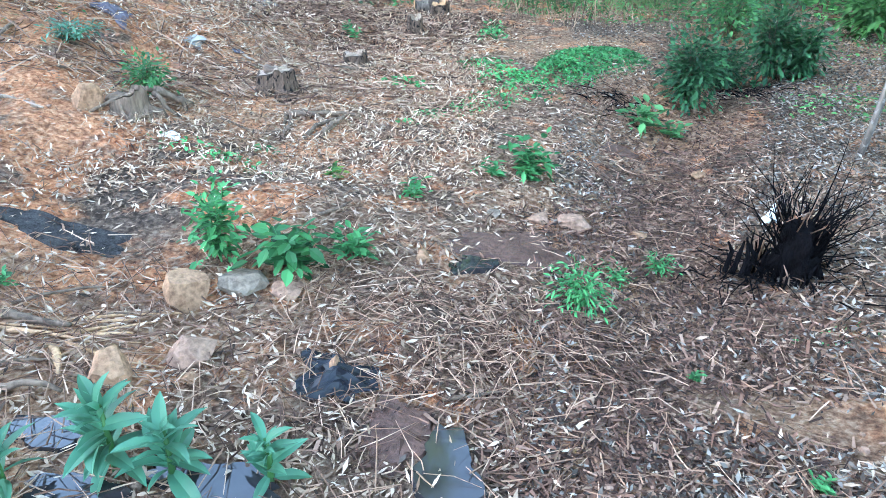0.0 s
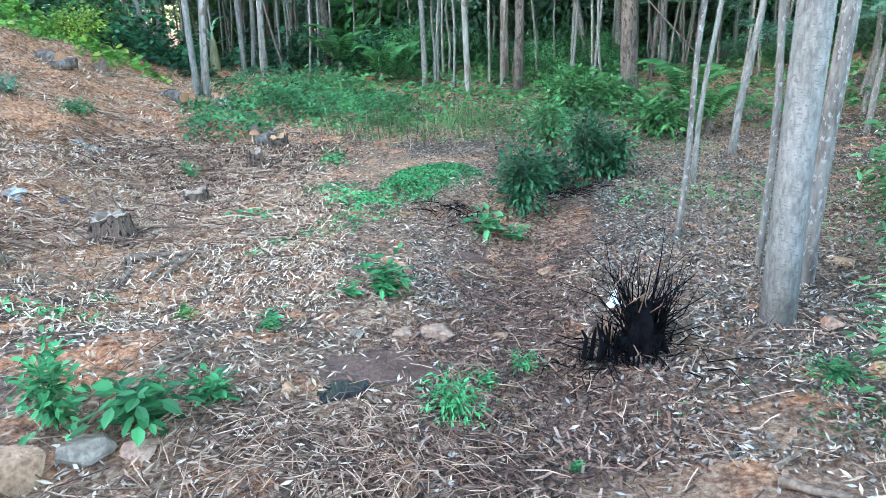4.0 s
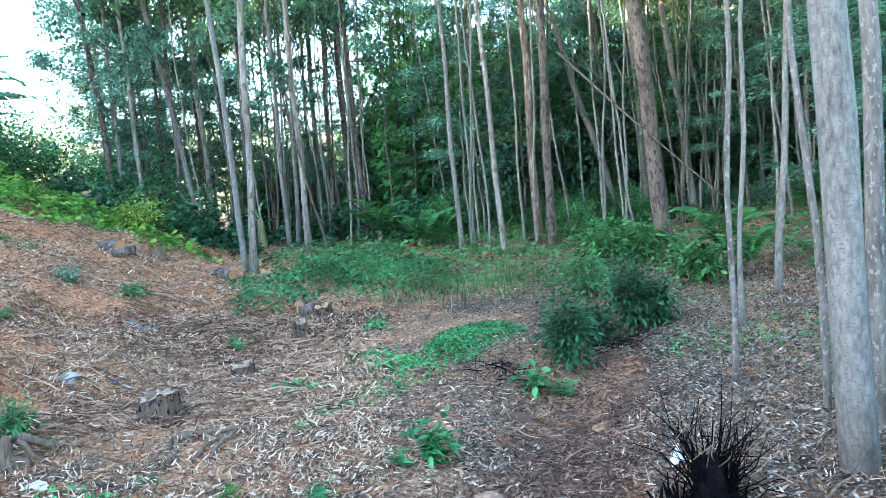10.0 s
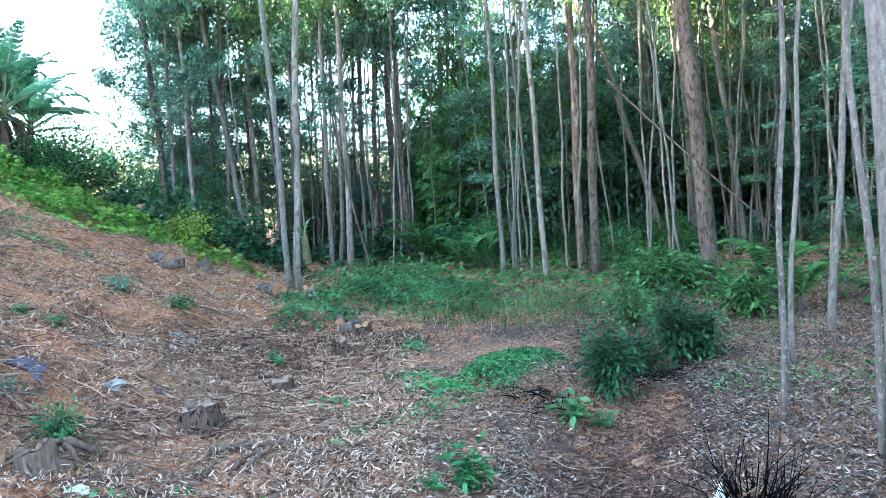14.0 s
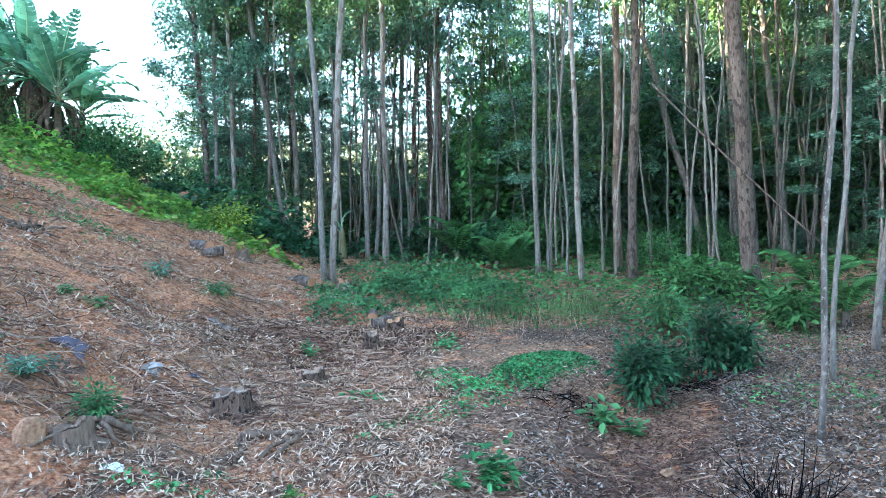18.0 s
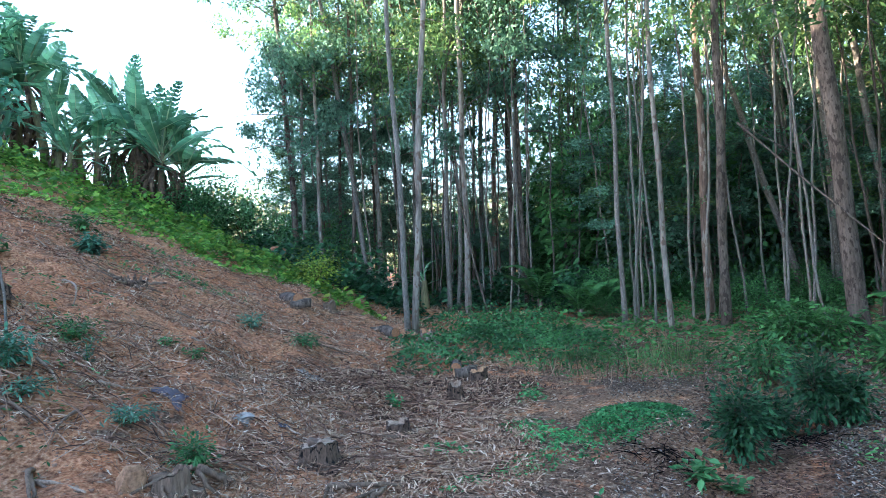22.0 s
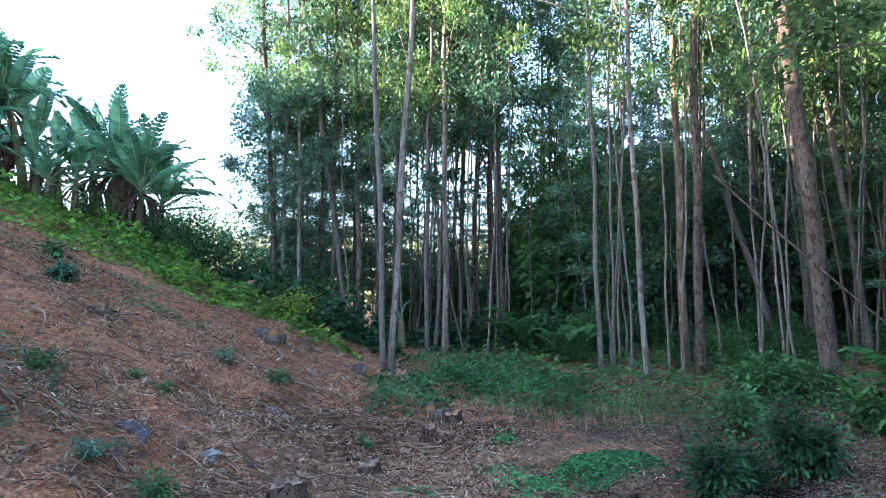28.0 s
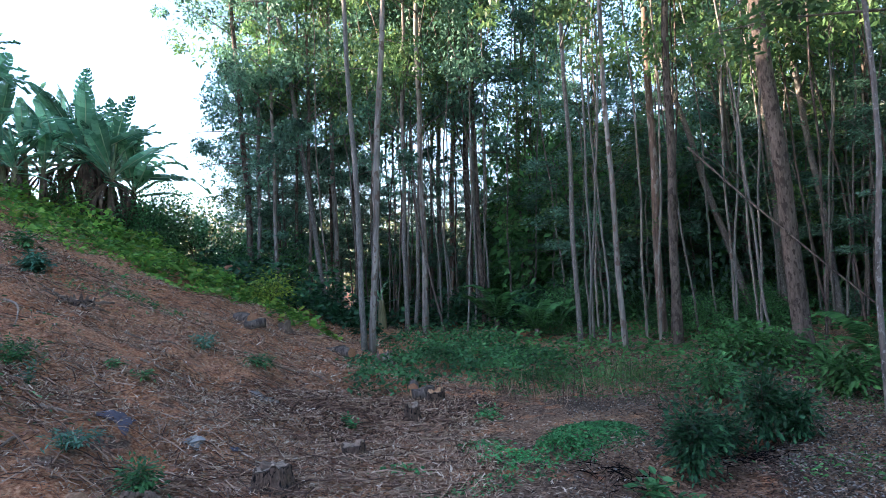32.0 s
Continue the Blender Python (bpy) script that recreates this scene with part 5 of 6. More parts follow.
# bright low weeds in the clearing
patch("low_weeds", [(0.02, 6.80, 0.50, 0.80, -0.3), (-0.24, 6.15, 0.32, 0.4, 0.0)], 7500, 0.20, 0.036, WEEDLEAF, "dense low green weeds on the clearing", "low weeds", 0.55, seed=2)
patch("low_weeds", [(-0.52, 5.62, 0.28, 0.35, 0.3), (-0.80, 5.27, 0.26, 0.22, 0.2), (-1.05, 5.02, 0.28, 0.18, 0.2), (-1.20, 4.90, 0.15, 0.12, 0.2), (-0.60, 6.0, 0.16, 0.14, 0)], 9000, 0.09, 0.033, WEEDLEAF, "sparse low green weeds on the clearing", "low weeds", 0.55, seed=3, thin=0.7)
patch("low_weeds", [(-1.07, 6.53, 0.32, 0.28, 0), (-1.58, 5.53, 0.3, 0.14, 0), (-1.18, 7.75, 0.2, 0.3, 0), (-1.25, 4.58, 0.15, 0.06, 0), (-0.76, 6.02, 0.3, 0.2, 0.2)], 3600, 0.09, 0.05, WEEDLEAF, "sparse low green weeds on the clearing", "low weeds", 0.5, seed=4, thin=0.7)
patch("low_weeds", [(1.20, 2.65, 0.26, 0.10, 0.3), (1.13, 1.48, 0.25, 0.18, 0.3), (1.37, 1.47, 0.25, 0.2, 0), (1.81, 2.75, 0.15, 0.2, 0), (1.72, 2.35, 0.2, 0.25, 0)], 2300, 0.06, 0.03, WEEDLEAF, "low green weeds beside the path", "low weeds", 0.4, seed=5, thin=0.5)
patch("low_weeds", [(-1.94, 3.29, 0.25, 0.12, 0), (-0.90, 3.31, 0.14, 0.12, 0), (-1.62, 5.51, 0.35, 0.15, 0.2), (-1.91, 3.61, 0.12, 0.08, 0), (-0.56, 3.82, 0.10, 0.08, 0), (-2.23, 3.32, 0.3, 0.1, 0)], 2200, 0.05, 0.045, WEEDLEAF, "scattered small weeds in the litter", "low weeds", 0.5, seed=6, thin=0.6)
patch("low_weeds", [(-4.56, 3.72, 1.0, 0.5, 0), (-6.31, 6.03, 1.2, 0.8, 0), (-7.27, 8.60, 1.5, 0.8, 0), (-6.93, 9.43, 1.2, 0.8, 0), (-4.36, 4.52, 0.7, 0.4, 0), (-3.90, 3.30, 0.5, 0.3, 0)], 420, 0.09, 0.06, FERNLEAF, "scattered straggly weeds on the slope", "low weeds", 0.35, seed=7, thin=0.7)
patch("low_weeds", [(2.31, 6.08, 1.0, 0.8, 0), (2.82, 5.97, 0.9, 0.9, 0), (2.62, 8.23, 0.9, 0.9, 0), (3.17, 5.06, 0.8, 1.0, 0)], 650, 0.08, 0.05, FERNLEAF, "scattered weeds under the trees", "low weeds", 0.45, seed=8, thin=0.7)
patch("undergrowth", [(3.5, 15.5, 3.5, 2.5, 0), (8.0, 13.5, 3.0, 3.0, 0), (0.5, 16.5, 3.0, 2.0, 0), (6.5, 10.5, 2.0, 2.0, 0), (-1.5, 15.0, 2.5, 1.6, 0), (5.5, 8.3, 1.2, 1.2, 0), (9.5, 9.5, 2.5, 2.5, 0)], 190, 0.40, 0.13, FERNLEAF, "mixed green undergrowth among the trunks", "undergrowth", 0.45, seed=20, thin=0.3)
patch("undergrowth", [(3.5, 17.5, 4.5, 2.0, 0), (9.0, 15.5, 3.5, 3.0, 0), (-1.0, 18.5, 3.5, 2.0, 0)], 260, 0.9, 0.15, BROADLEAF, "tall green undergrowth among the trunks", "undergrowth", 0.45, seed=21)
patch("ground_cover", [(-11.27, 9.90, 1.0, 0.7, 0.2), (-10.75, 10.46, 1.0, 0.7, 0.2), (-10.31, 11.17, 1.1, 0.7, 0.2), (-9.61, 11.52, 1.0, 0.7, 0.2), (-8.77, 11.68, 1.0, 0.6, 0.2), (-7.91, 11.79, 0.9, 0.6, 0.2), (-11.78, 9.28, 1.2, 0.8, 0.2)], 330, 0.22, 0.11, LIT_CREEPERLEAF, "low green creepers spreading down the slope", "ground cover", 0.6, seed=31, thin=0.45)
# dense green cover behind the clearing and along the hill's edge
patch("ground_cover", [(-2.87, 9.60, 0.7, 1.0, 0), (-2.97, 11.16, 1.2, 1.2, 0), (-2.14, 12.10, 1.4, 1.6, 0), (-1.33, 11.39, 1.1, 1.6, 0), (-2.89, 13.73, 1.8, 1.4, 0)], 900, 0.45, 0.074, BROADLEAF, "dense green creepers behind the clearing", "ground cover", 0.7, seed=9)
patch("ground_cover", [(-0.72, 12.93, 2.0, 1.2, 0), (-0.07, 11.84, 1.6, 1.3, 0), (0.97, 12.40, 1.8, 1.2, 0), (2.14, 12.69, 1.5, 1.2, 0), (2.40, 14.85, 2.2, 1.6, 0), (2.90, 10.37, 1.4, 1.2, 0), (4.05, 10.18, 1.5, 1.3, 0)], 170, 0.30, 0.11, FERNLEAF, "green undergrowth below the trees", "ground cover", 0.5, seed=10)
patch("ground_cover", [(-8.98, 12.63, 1.5, 0.9, 0.2), (-8.00, 12.45, 1.3, 0.8, 0.2), (-10.23, 12.30, 1.4, 0.7, 0.2), (-9.41, 14.16, 2.0, 1.2, 0.2), (-8.21, 13.73, 1.5, 1.0, 0.2), (-10.66, 14.51, 1.6, 1.0, 0), (-7.41, 13.61, 1.2, 0.9, 0.2), (-6.62, 13.46, 1.0, 0.8, 0.2), (-5.65, 12.81, 0.8, 0.7, 0)], 420, 0.5, 0.13, LIT_CREEPERLEAF, "bright yellow-green creepers along the hill's edge", "ground cover", 0.7, seed=11)
patch("ground_cover", [(-11.98, 9.84, 1.2, 0.8, 0.2), (-11.40, 11.23, 1.6, 0.9, 0.2), (-14.96, 11.71, 2.2, 1.6, 0.2), (-14.22, 12.61, 2.2, 1.5, 0.2), (-13.44, 13.43, 2.0, 1.5, 0), (-12.24, 13.87, 2.0, 1.4, 0), (-11.20, 14.09, 1.8, 1.4, 0), (-13.27, 10.63, 0.9, 0.7, 0)], 240, 0.6, 0.15, LIT_CREEPERLEAF, "green creepers along the hilltop", "ground cover", 0.6, seed=12)
patch("creeper_thicket", [(-7.98, 15.57, 1.3, 1.0, 0), (-6.91, 15.31, 1.4, 1.1, 0), (-5.90, 14.87, 1.2, 1.0, 0), (-5.29, 14.57, 0.8, 0.9, 0), (-8.71, 16.32, 1.6, 1.2, 0)], 620, 1.25, 0.15, DARKLEAF, "waist-high thicket of dark glossy creepers", "thicket", 0.65, seed=13)
patch("creeper_thicket", [(-1.16, 16.46, 1.2, 1.0, 0), (-0.34, 17.00, 1.2, 1.0, 0), (-4.53, 17.42, 2.0, 1.2, 0), (-2.63, 16.79, 1.6, 1.2, 0), (-1.87, 17.90, 1.6, 1.2, 0)], 480, 1.2, 0.16, DARKLEAF, "dark leafy thicket under the trees", "thicket", 0.6, seed=14)
# grass and dead stalks behind the clearing
patch("grass", [(-0.08, 9.67, 1.3, 1.2, 0), (0.76, 9.92, 1.2, 1.0, 0), (-0.65, 9.65, 1.0, 0.9, 0), (0.38, 10.83, 1.8, 1.2, 0), (1.16, 8.77, 0.7, 0.8, 0)], 300, 0.30, 0.010, GRASS, "knee-high green grass behind the clearing", "grass", blades=True, seed=15)
patch("undergrowth", [(-0.08, 9.79, 1.6, 1.2, 0), (0.86, 10.22, 1.5, 1.1, 0), (-0.76, 10.07, 1.3, 0.9, 0)], 330, 0.30, 0.085, FERNLEAF, "weedy green growth among the grass", "undergrowth", 0.35, seed=22)
patch("dead_stalks", [(-1.16, 9.07, 0.5, 0.5, 0), (-0.67, 8.68, 0.6, 0.4, 0), (-0.15, 8.40, 0.5, 0.4, 0), (0.22, 8.78, 0.5, 0.4, 0)], 150, 0.6, 0.010, TWIG, "dry grey stalks standing behind the clearing", "dead stalks", blades=True, seed=16)
patch("grass_tuft", [(1.02, 1.47, 0.07, 0.05, 0)], 20000, 0.16, 0.006, GRASS, "green grass tuft beside the path", "grass tuft", blades=True, seed=17)
patch("grass_tuft", [(1.24, 2.67, 0.2, 0.08, 0)], 3000, 0.07, 0.004, GRASS, "short green grass in the litter", "grass tuft", blades=True, seed=18)


# ---- ferns ----
def frond_mesh(ln, arch):
    parts = []
    n = 22
    t = np.linspace(0.08, 0.98, n)
    spine = lambda t: np.stack([ln * t, 0 * t, arch * ln * (np.sin(t * 2.2) * 0.55 - 0.35 * t * t)], -1)
    for sgn in (-1, 1):
        p = spine(t)
        w = 0.26 * ln * np.sin(np.clip(t + 0.06, 0, 1) * math.pi) ** 0.7 + 0.01
        al = np.stack([np.full(n, 0.45), np.full(n, sgn * 1.0), np.full(n, -0.15)], -1)
        parts.append(leaf_arrays(p, al, np.tile([0, 0, 1.0], (n, 1)), w, np.full(n, 0.055 * ln), 0.1, 0.25))
    tt = np.linspace(0, 1, 10)
    s = spine(tt)
    side = np.array([0, 0.006 * ln, 0])
    v = np.vstack([s - side, s + side])
    parts.append((v, np.array([(i, i + 1, i + 11, i + 10) for i in range(9)])))
    v, f = join(parts)
    return mesh_of("frond", v, f, FERNLEAF)


FRONDS = [frond_mesh(1.0, a) for a in (0.7, 1.0, 0.45)]


def fern(x, y, w, n, label, lift=0.0, z=None):
    ob = thing("fern", x, y, label, "fern", "ferns", z=z)
    if lift:
        part("stem", tube_mesh("stem", [tube([(0, 0, -0.1), (0.02, 0, lift * 0.5), (0, 0, lift)], [0.07, 0.06, 0.05], 7)], BARK_BROWN), ob)
    for k in range(n):
        f = part("frond", FRONDS[k % 3], ob)
        f.location = (0, 0, lift)
        f.rotation_euler = (rng.normal(0, 0.15), -0.35 - 0.35 * rng.random(), k * 6.283 / n + rng.normal(0, 0.2))
        q = w * 0.5 * rng.uniform(0.8, 1.15)
        f.scale = (q, q, q)


fern(-1.99, 15.14, 1.9, 9, "large arching fern under the trees", 0.35)
fern(-1.04, 14.45, 1.6, 8, "large arching fern under the trees", 0.2)
fern(2.67, 11.89, 1.3, 8, "bright green fern at the wood's edge", 0.2)
fern(3.52, 9.42, 1.6, 9, "large arching fern at the wood's edge", 0.35)
fern(3.69, 8.95, 1.3, 8, "large arching fern at the wood's edge", 0.2)
fern(2.21, 11.49, 1.0, 7, "green fern at the wood's edge", 0.1)
fern(-0.56, 15.05, 1.4, 8, "green fern under the trees", 0.2)
fern(3.16, 9.91, 1.1, 7, "green fern at the wood's edge", 0.1)


# ---- banana plants ----
def banana_leaf(ln, wide, torn, mat, arch):
    rows = 15
    t = np.linspace(0, 1, rows)
    cz = arch * ln * (0.9 * t - 1.25 * t ** 2.3)
    cx = ln * (t - 0.22 * t ** 2.5)
    half = wide * ln * 0.5 * np.clip(np.sin(np.clip((t - 0.12) / 0.88, 0, 1) * math.pi) ** 0.55, 0.015, 1)
    vs, fs = [], []
    for sgn in (-1, 1):
        for k in range(rows - 1):
            o = len(vs)
            gap = torn * rng.random() * 0.25
            d = (rng.uniform(-0.05, 0.15) + 0.55 * torn * rng.random() ** 2) * half[k]
            for q, r in ((k, 0.0), (k + 1, -gap)):
                w = half[q]
                x1 = cx[q] + r * ln / rows
                vs += [(cx[q], 0, cz[q]), (x1, sgn * w * 0.6, cz[q] + 0.18 * w - 0.2 * d), (x1 + 0.03 * ln, sgn * w, cz[q] + 0.10 * w - d)]
            fs += [(o, o + 3, o + 4, o + 1), (o + 1, o + 4, o + 5, o + 2)] if sgn > 0 else [(o, o + 1, o + 4, o + 3), (o + 1, o + 2, o + 5, o + 4)]
    return mesh_of("leaf", np.array(vs), np.array(fs), mat)


def banana_midrib(ln, arch):
    t = np.linspace(0, 1, 12)
    pts = np.stack([ln * (t - 0.22 * t ** 2.5), 0 * t, arch * ln * (0.9 * t - 1.25 * t ** 2.3) + 0.004 * ln], -1)
    return tube_mesh("midrib", [tube(pts, 0.012 * ln * (1.08 - t), 5)], MIDRIB)


BANANA_SHAPES = ((0.19, 0.3, 0.10), (0.17, 0.9, 0.30), (0.20, 0.5, 0.04), (0.16, 1.2, 0.50), (0.18, 0.8, 0.18))
BANANA_LEAVES = [banana_leaf(1.0, w, t, BANANALEAF, a) for w, t, a in BANANA_SHAPES]
BANANA_MIDRIBS = [banana_midrib(1.0, a) for w, t, a in BANANA_SHAPES]
DEAD_LEAVES = [banana_leaf(1.0, 0.09, 0.9, DEADLEAF, 0.6), banana_leaf(1.0, 0.07, 0.9, DEADLEAF, 0.9)]
PSEUDOSTEM = grained("banana_stem", (0.10, 0.075, 0.04), (0.26, 0.24, 0.12), 4, (1, 1, 0.25), 0.7, 0.01)


def banana(x, y, h, n, label, lean=(0.0, 0.0), leaf=2.8, dead=4, z=None):
    ob = thing("banana_plant", x, y, label, "banana plant", "banana plants", z=z)
    top = np.array([lean[0] * h, lean[1] * h, h])
    t = np.linspace(0, 1, 7)
    pts = np.stack([top[0] * t ** 1.5, top[1] * t ** 1.5, h * t - 0.1 * (t == 0)], -1)
    part("pseudostem", tube_mesh("pseudostem", [tube(pts, 0.13 - 0.07 * t, 9)], PSEUDOSTEM), ob)
    n = int(n * 1.55)
    leaf *= 0.85
    for k in range(n):
        f = part("leaf", BANANA_LEAVES[k % 5], ob)
        s = k / n
        f.location = tuple(top * (0.82 + 0.18 * s))
        f.rotation_euler = (rng.normal(0, 0.25), -1.45 + 1.40 * (1 - s) ** 1.15 + rng.normal(0, 0.22), k * 2.4 + rng.normal(0, 0.3))
        q = leaf * rng.uniform(0.75, 1.15)
        f.scale = (q, q, q)
        part("midrib", BANANA_MIDRIBS[k % 5], f, "pale green midrib")
    for k in range(dead * 4):
        f = part("dead_leaf", DEAD_LEAVES[k % 2], ob, "dry brown hanging leaf")
        f.location = tuple(top * 0.85)
        f.rotation_euler = (rng.normal(0, 0.2), 1.1 + rng.normal(0, 0.12), k * 1.7 + rng.normal(0, 0.4))
        q = leaf * rng.uniform(0.55, 0.9)
        f.scale = (q, q, q)


banana(-13.16, 15.72, 2.2, 13, "banana plant with torn green leaves and dry skirt on the hilltop", dead=7)
banana(-12.38, 15.71, 1.9, 13, "banana plant with torn green leaves on the hilltop", (0.05, 0), dead=6)
banana(-12.32, 16.39, 1.6, 12, "banana plant with torn green leaves on the hilltop", (0.12, 0), dead=3)
banana(-14.22, 16.13, 1.9, 12, "banana plant with torn green leaves on the hilltop", (-0.05, 0))
banana(-13.85, 14.43, 1.3, 8, "young banana plant on the hilltop", leaf=2.0, dead=1)
banana(-13.84, 13.74, 1.0, 8, "young banana plant on the hilltop", leaf=1.8, dead=1)
banana(-14.38, 13.90, 2.9, 10, "leaning banana plant with torn leaves on the hilltop", (-0.38, 0.1), 2.4, 3)
banana(-15.90, 14.48, 1.9, 12, "banana plant with torn green leaves on the hilltop", leaf=3.0)
banana(-15.59, 13.31, 1.9, 13, "banana plant with torn green leaves on the hilltop", leaf=3.0, dead=6)
banana(-15.99, 12.83, 2.0, 13, "banana plant with torn green leaves on the hilltop", leaf=3.0, dead=6)
banana(-16.36, 12.35, 2.0, 12, "banana plant with torn green leaves on the hilltop", leaf=3.0, dead=5)
banana(-16.77, 11.79, 2.0, 12, "banana plant with torn green leaves on the hilltop", leaf=3.0, dead=5)
# row continued unseen past the view's left edge, added to block the sun
for k in range(7):
    banana(-19.5 - 0.3 * k, 10.5 - 2.6 * k, 2.0, 12, "banana plant with torn green leaves on the hilltop", leaf=3.0, dead=4)
for x, y, h, q in ((-14.90, 13.05, 0.9, 1.8), (-13.30, 13.57, 0.8, 1.5), (-13.41, 14.57, 1.0, 1.9), (-14.25, 17.41, 1.9, 2.6), (-15.66, 15.45, 1.6, 2.4)):
    banana(x, y, h, 7, "young banana plant crowding between taller ones", leaf=q, dead=2)
banana(-4.88, 15.76, 0.7, 3, "young banana plant with pale upright leaf among the trees", leaf=0.8, dead=0)
banana(-15.79, 25.51, 2.0, 8, "banana plant far behind the hedge", leaf=1.8, dead=1)

# ---- burnt stump and rubbish ----
burnt = thing("charred_stump", 1.10, 3.22, "blackened burnt stump bristling with charred twigs", "charred stump")
ring = 0.105 * np.array([[k * (1 + 0.18 * math.sin(3 * j) + 0.16 * rng.normal()) for j in range(14)] for k in (1.25, 1.12, 1.0, 0.95, 0.8)])
part("body", tube_mesh("body", [tube([(0, 0, -0.05), (0, 0, 0.02), (0, 0, 0.11), (0.01, 0, 0.20), (0.01, 0, 0.25)], ring, 14)], CHAR, False), burnt)
for k in range(110):
    a, q = rng.random() * 6.283, 0.13 * math.sqrt(rng.random())
    out = rng.uniform(0.10, 1.05)
    h = rng.uniform(0.08, 0.30)
    b = np.array([q * math.cos(a), q * math.sin(a), 0.10 + 0.2 * rng.random()])
    d = np.array([math.cos(a) * out, math.sin(a) * out, 1.0]) * h
    p = [b, b + d * 0.5 + rng.normal(0, 0.025, 3), b + d + rng.normal(0, 0.06, 3)]
    part("charred_twig", tube_mesh("charred_twig", [tube(p, [0.004, 0.003, 0.0012], 4)], CHAR if rng.random() < 0.85 else TWIG), burnt)
for k in range(60):
    a = rng.random() * 6.283
    q = rng.uniform(0.12, 0.20)
    b = np.array([q * math.cos(a), q * math.sin(a), -0.03])
    h = rng.uniform(0.05, 0.24)
    p = [b, b + np.array([0.02 * rng.normal(), 0.02 * rng.normal(), h * 0.6]), b + np.array([0.05 * rng.normal(), 0.05 * rng.normal(), h])]
    part("charred_twig", tube_mesh("charred_twig", [tube(p, [0.006, 0.005, 0.002], 4)], CHAR if k % 11 else TWIG), burnt)
for k in range(4):
    b = np.array([-0.20 - 0.035 * k, -0.03 + 0.03 * rng.normal(), -0.05])
    part("charred_spike", tube_mesh("charred_spike", [tube([b, b + np.array([0.01, 0, 0.12]), b + np.array([rng.normal(0, 0.03), 0, rng.uniform(0.14, 0.24)])], [0.014, 0.012, 0.005], 7)], CHAR, False), burnt)


def crumpled(name, x, y, w, h, mat, label, category, seed):
    """A crumpled sheet lying on the ground."""
    n = 13
    g = np.linspace(-0.5, 0.5, n)
    u, v = np.meshgrid(g, g, indexing="ij")
    r = np.hypot(u, v)
    k = 1 + 0.22 * np.sin(3 * np.arctan2(v, u) + seed) + 0.12 * np.sin(7 * np.arctan2(v, u) + 2 * seed)
    px, py = x + u * w * k, y + v * w * k * 0.8
    z = height(px, py) + 0.006 + h * np.clip(1 - 1.7 * r, 0, 1) * (0.6 + 0.4 * np.sin(9 * u + seed)) + 0.25 * h * np.abs(np.sin(17 * u + 11 * v + seed) * np.sin(13 * v - 7 * u))
    i, j = np.meshgrid(np.arange(n - 1), np.arange(n - 1), indexing="ij")
    f = np.stack([i * n + j, (i + 1) * n + j, (i + 1) * n + j + 1, i * n + j + 1], -1).reshape(-1, 4)
    ob = new(name, mesh_of(name, np.stack([px, py, z], -1).reshape(-1, 3), f, mat))
    return tagged(ob, label, category)


crumpled("black_plastic", -0.77, 1.76, 0.26, 0.07, PLASTIC_BLACK, "crumpled black plastic bag on the litter", "plastic bag", 1.0)
crumpled("white_plastic", 1.11, 3.79, 0.09, 0.12, PLASTIC_WHITE, "scrap of white plastic against a burnt stump", "plastic scrap", 2.0)
crumpled("white_plastic", -3.29, 5.15, 0.14, 0.05, plain("dirty_white_plastic", (0.22, 0.20, 0.185), 0.7), "crumpled whitish plastic on the slope", "plastic scrap", 4.0)
crumpled("white_plastic", -3.73, 7.30, 0.30, 0.05, plain("ash_white", (0.27, 0.24, 0.22), 0.95), "pale scrap lying by a heap of brushwood", "plastic scrap", 5.0)
crumpled("blue_plastic", -3.00, 5.32, 0.09, 0.03, CLOTH_BLUE, "small blue plastic scrap on the slope", "plastic scrap", 6.0)
crumpled("white_plastic", 1.38, 1.80, 0.10, 0.04, plain("worn_white_plastic", (0.42, 0.47, 0.44), 0.6), "torn white plastic scrap beside the path", "plastic scrap", 7.0)
crumpled("white_plastic", 1.55, 1.86, 0.09, 0.03, PLASTIC_WHITE, "small white plastic scrap beside the path", "plastic scrap", 8.0)
crumpled("white_plastic", -2.39, 3.36, 0.10, 0.03, PLASTIC_WHITE, "small white plastic scrap in the litter", "plastic scrap", 9.0)


def brush(name, centres, n, length, radius, high, mat, label):
    """A heap of thin brushwood."""
    tubes = []
    for x, y, s in centres:
        for k in range(int(n * s)):
            px, py = x + rng.normal(0, 0.28 * s), y + rng.normal(0, 0.26 * s)
            if not dry(np.array([px]), np.array([py]))[0]:
                continue
            a, ln = rng.random() * 6.283, length * rng.uniform(0.4, 1.3)
            dx, dy = math.cos(a) * ln, math.sin(a) * ln
            z0, z1 = float(height(px, py)) + high * rng.random() * s, float(height(px + dx, py + dy)) + high * rng.random() * s
            tubes.append(tube([(px, py, z0), (px + dx * 0.5 + rng.normal(0, 0.03), py + dy * 0.5 + rng.normal(0, 0.03), (z0 + z1) / 2 + 0.03), (px + dx, py + dy, z1)], [radius, radius * 0.8, radius * 0.4], 4))
    return tagged(new(name, tube_mesh(name, tubes, mat)), label, "brushwood", kind="stuff")


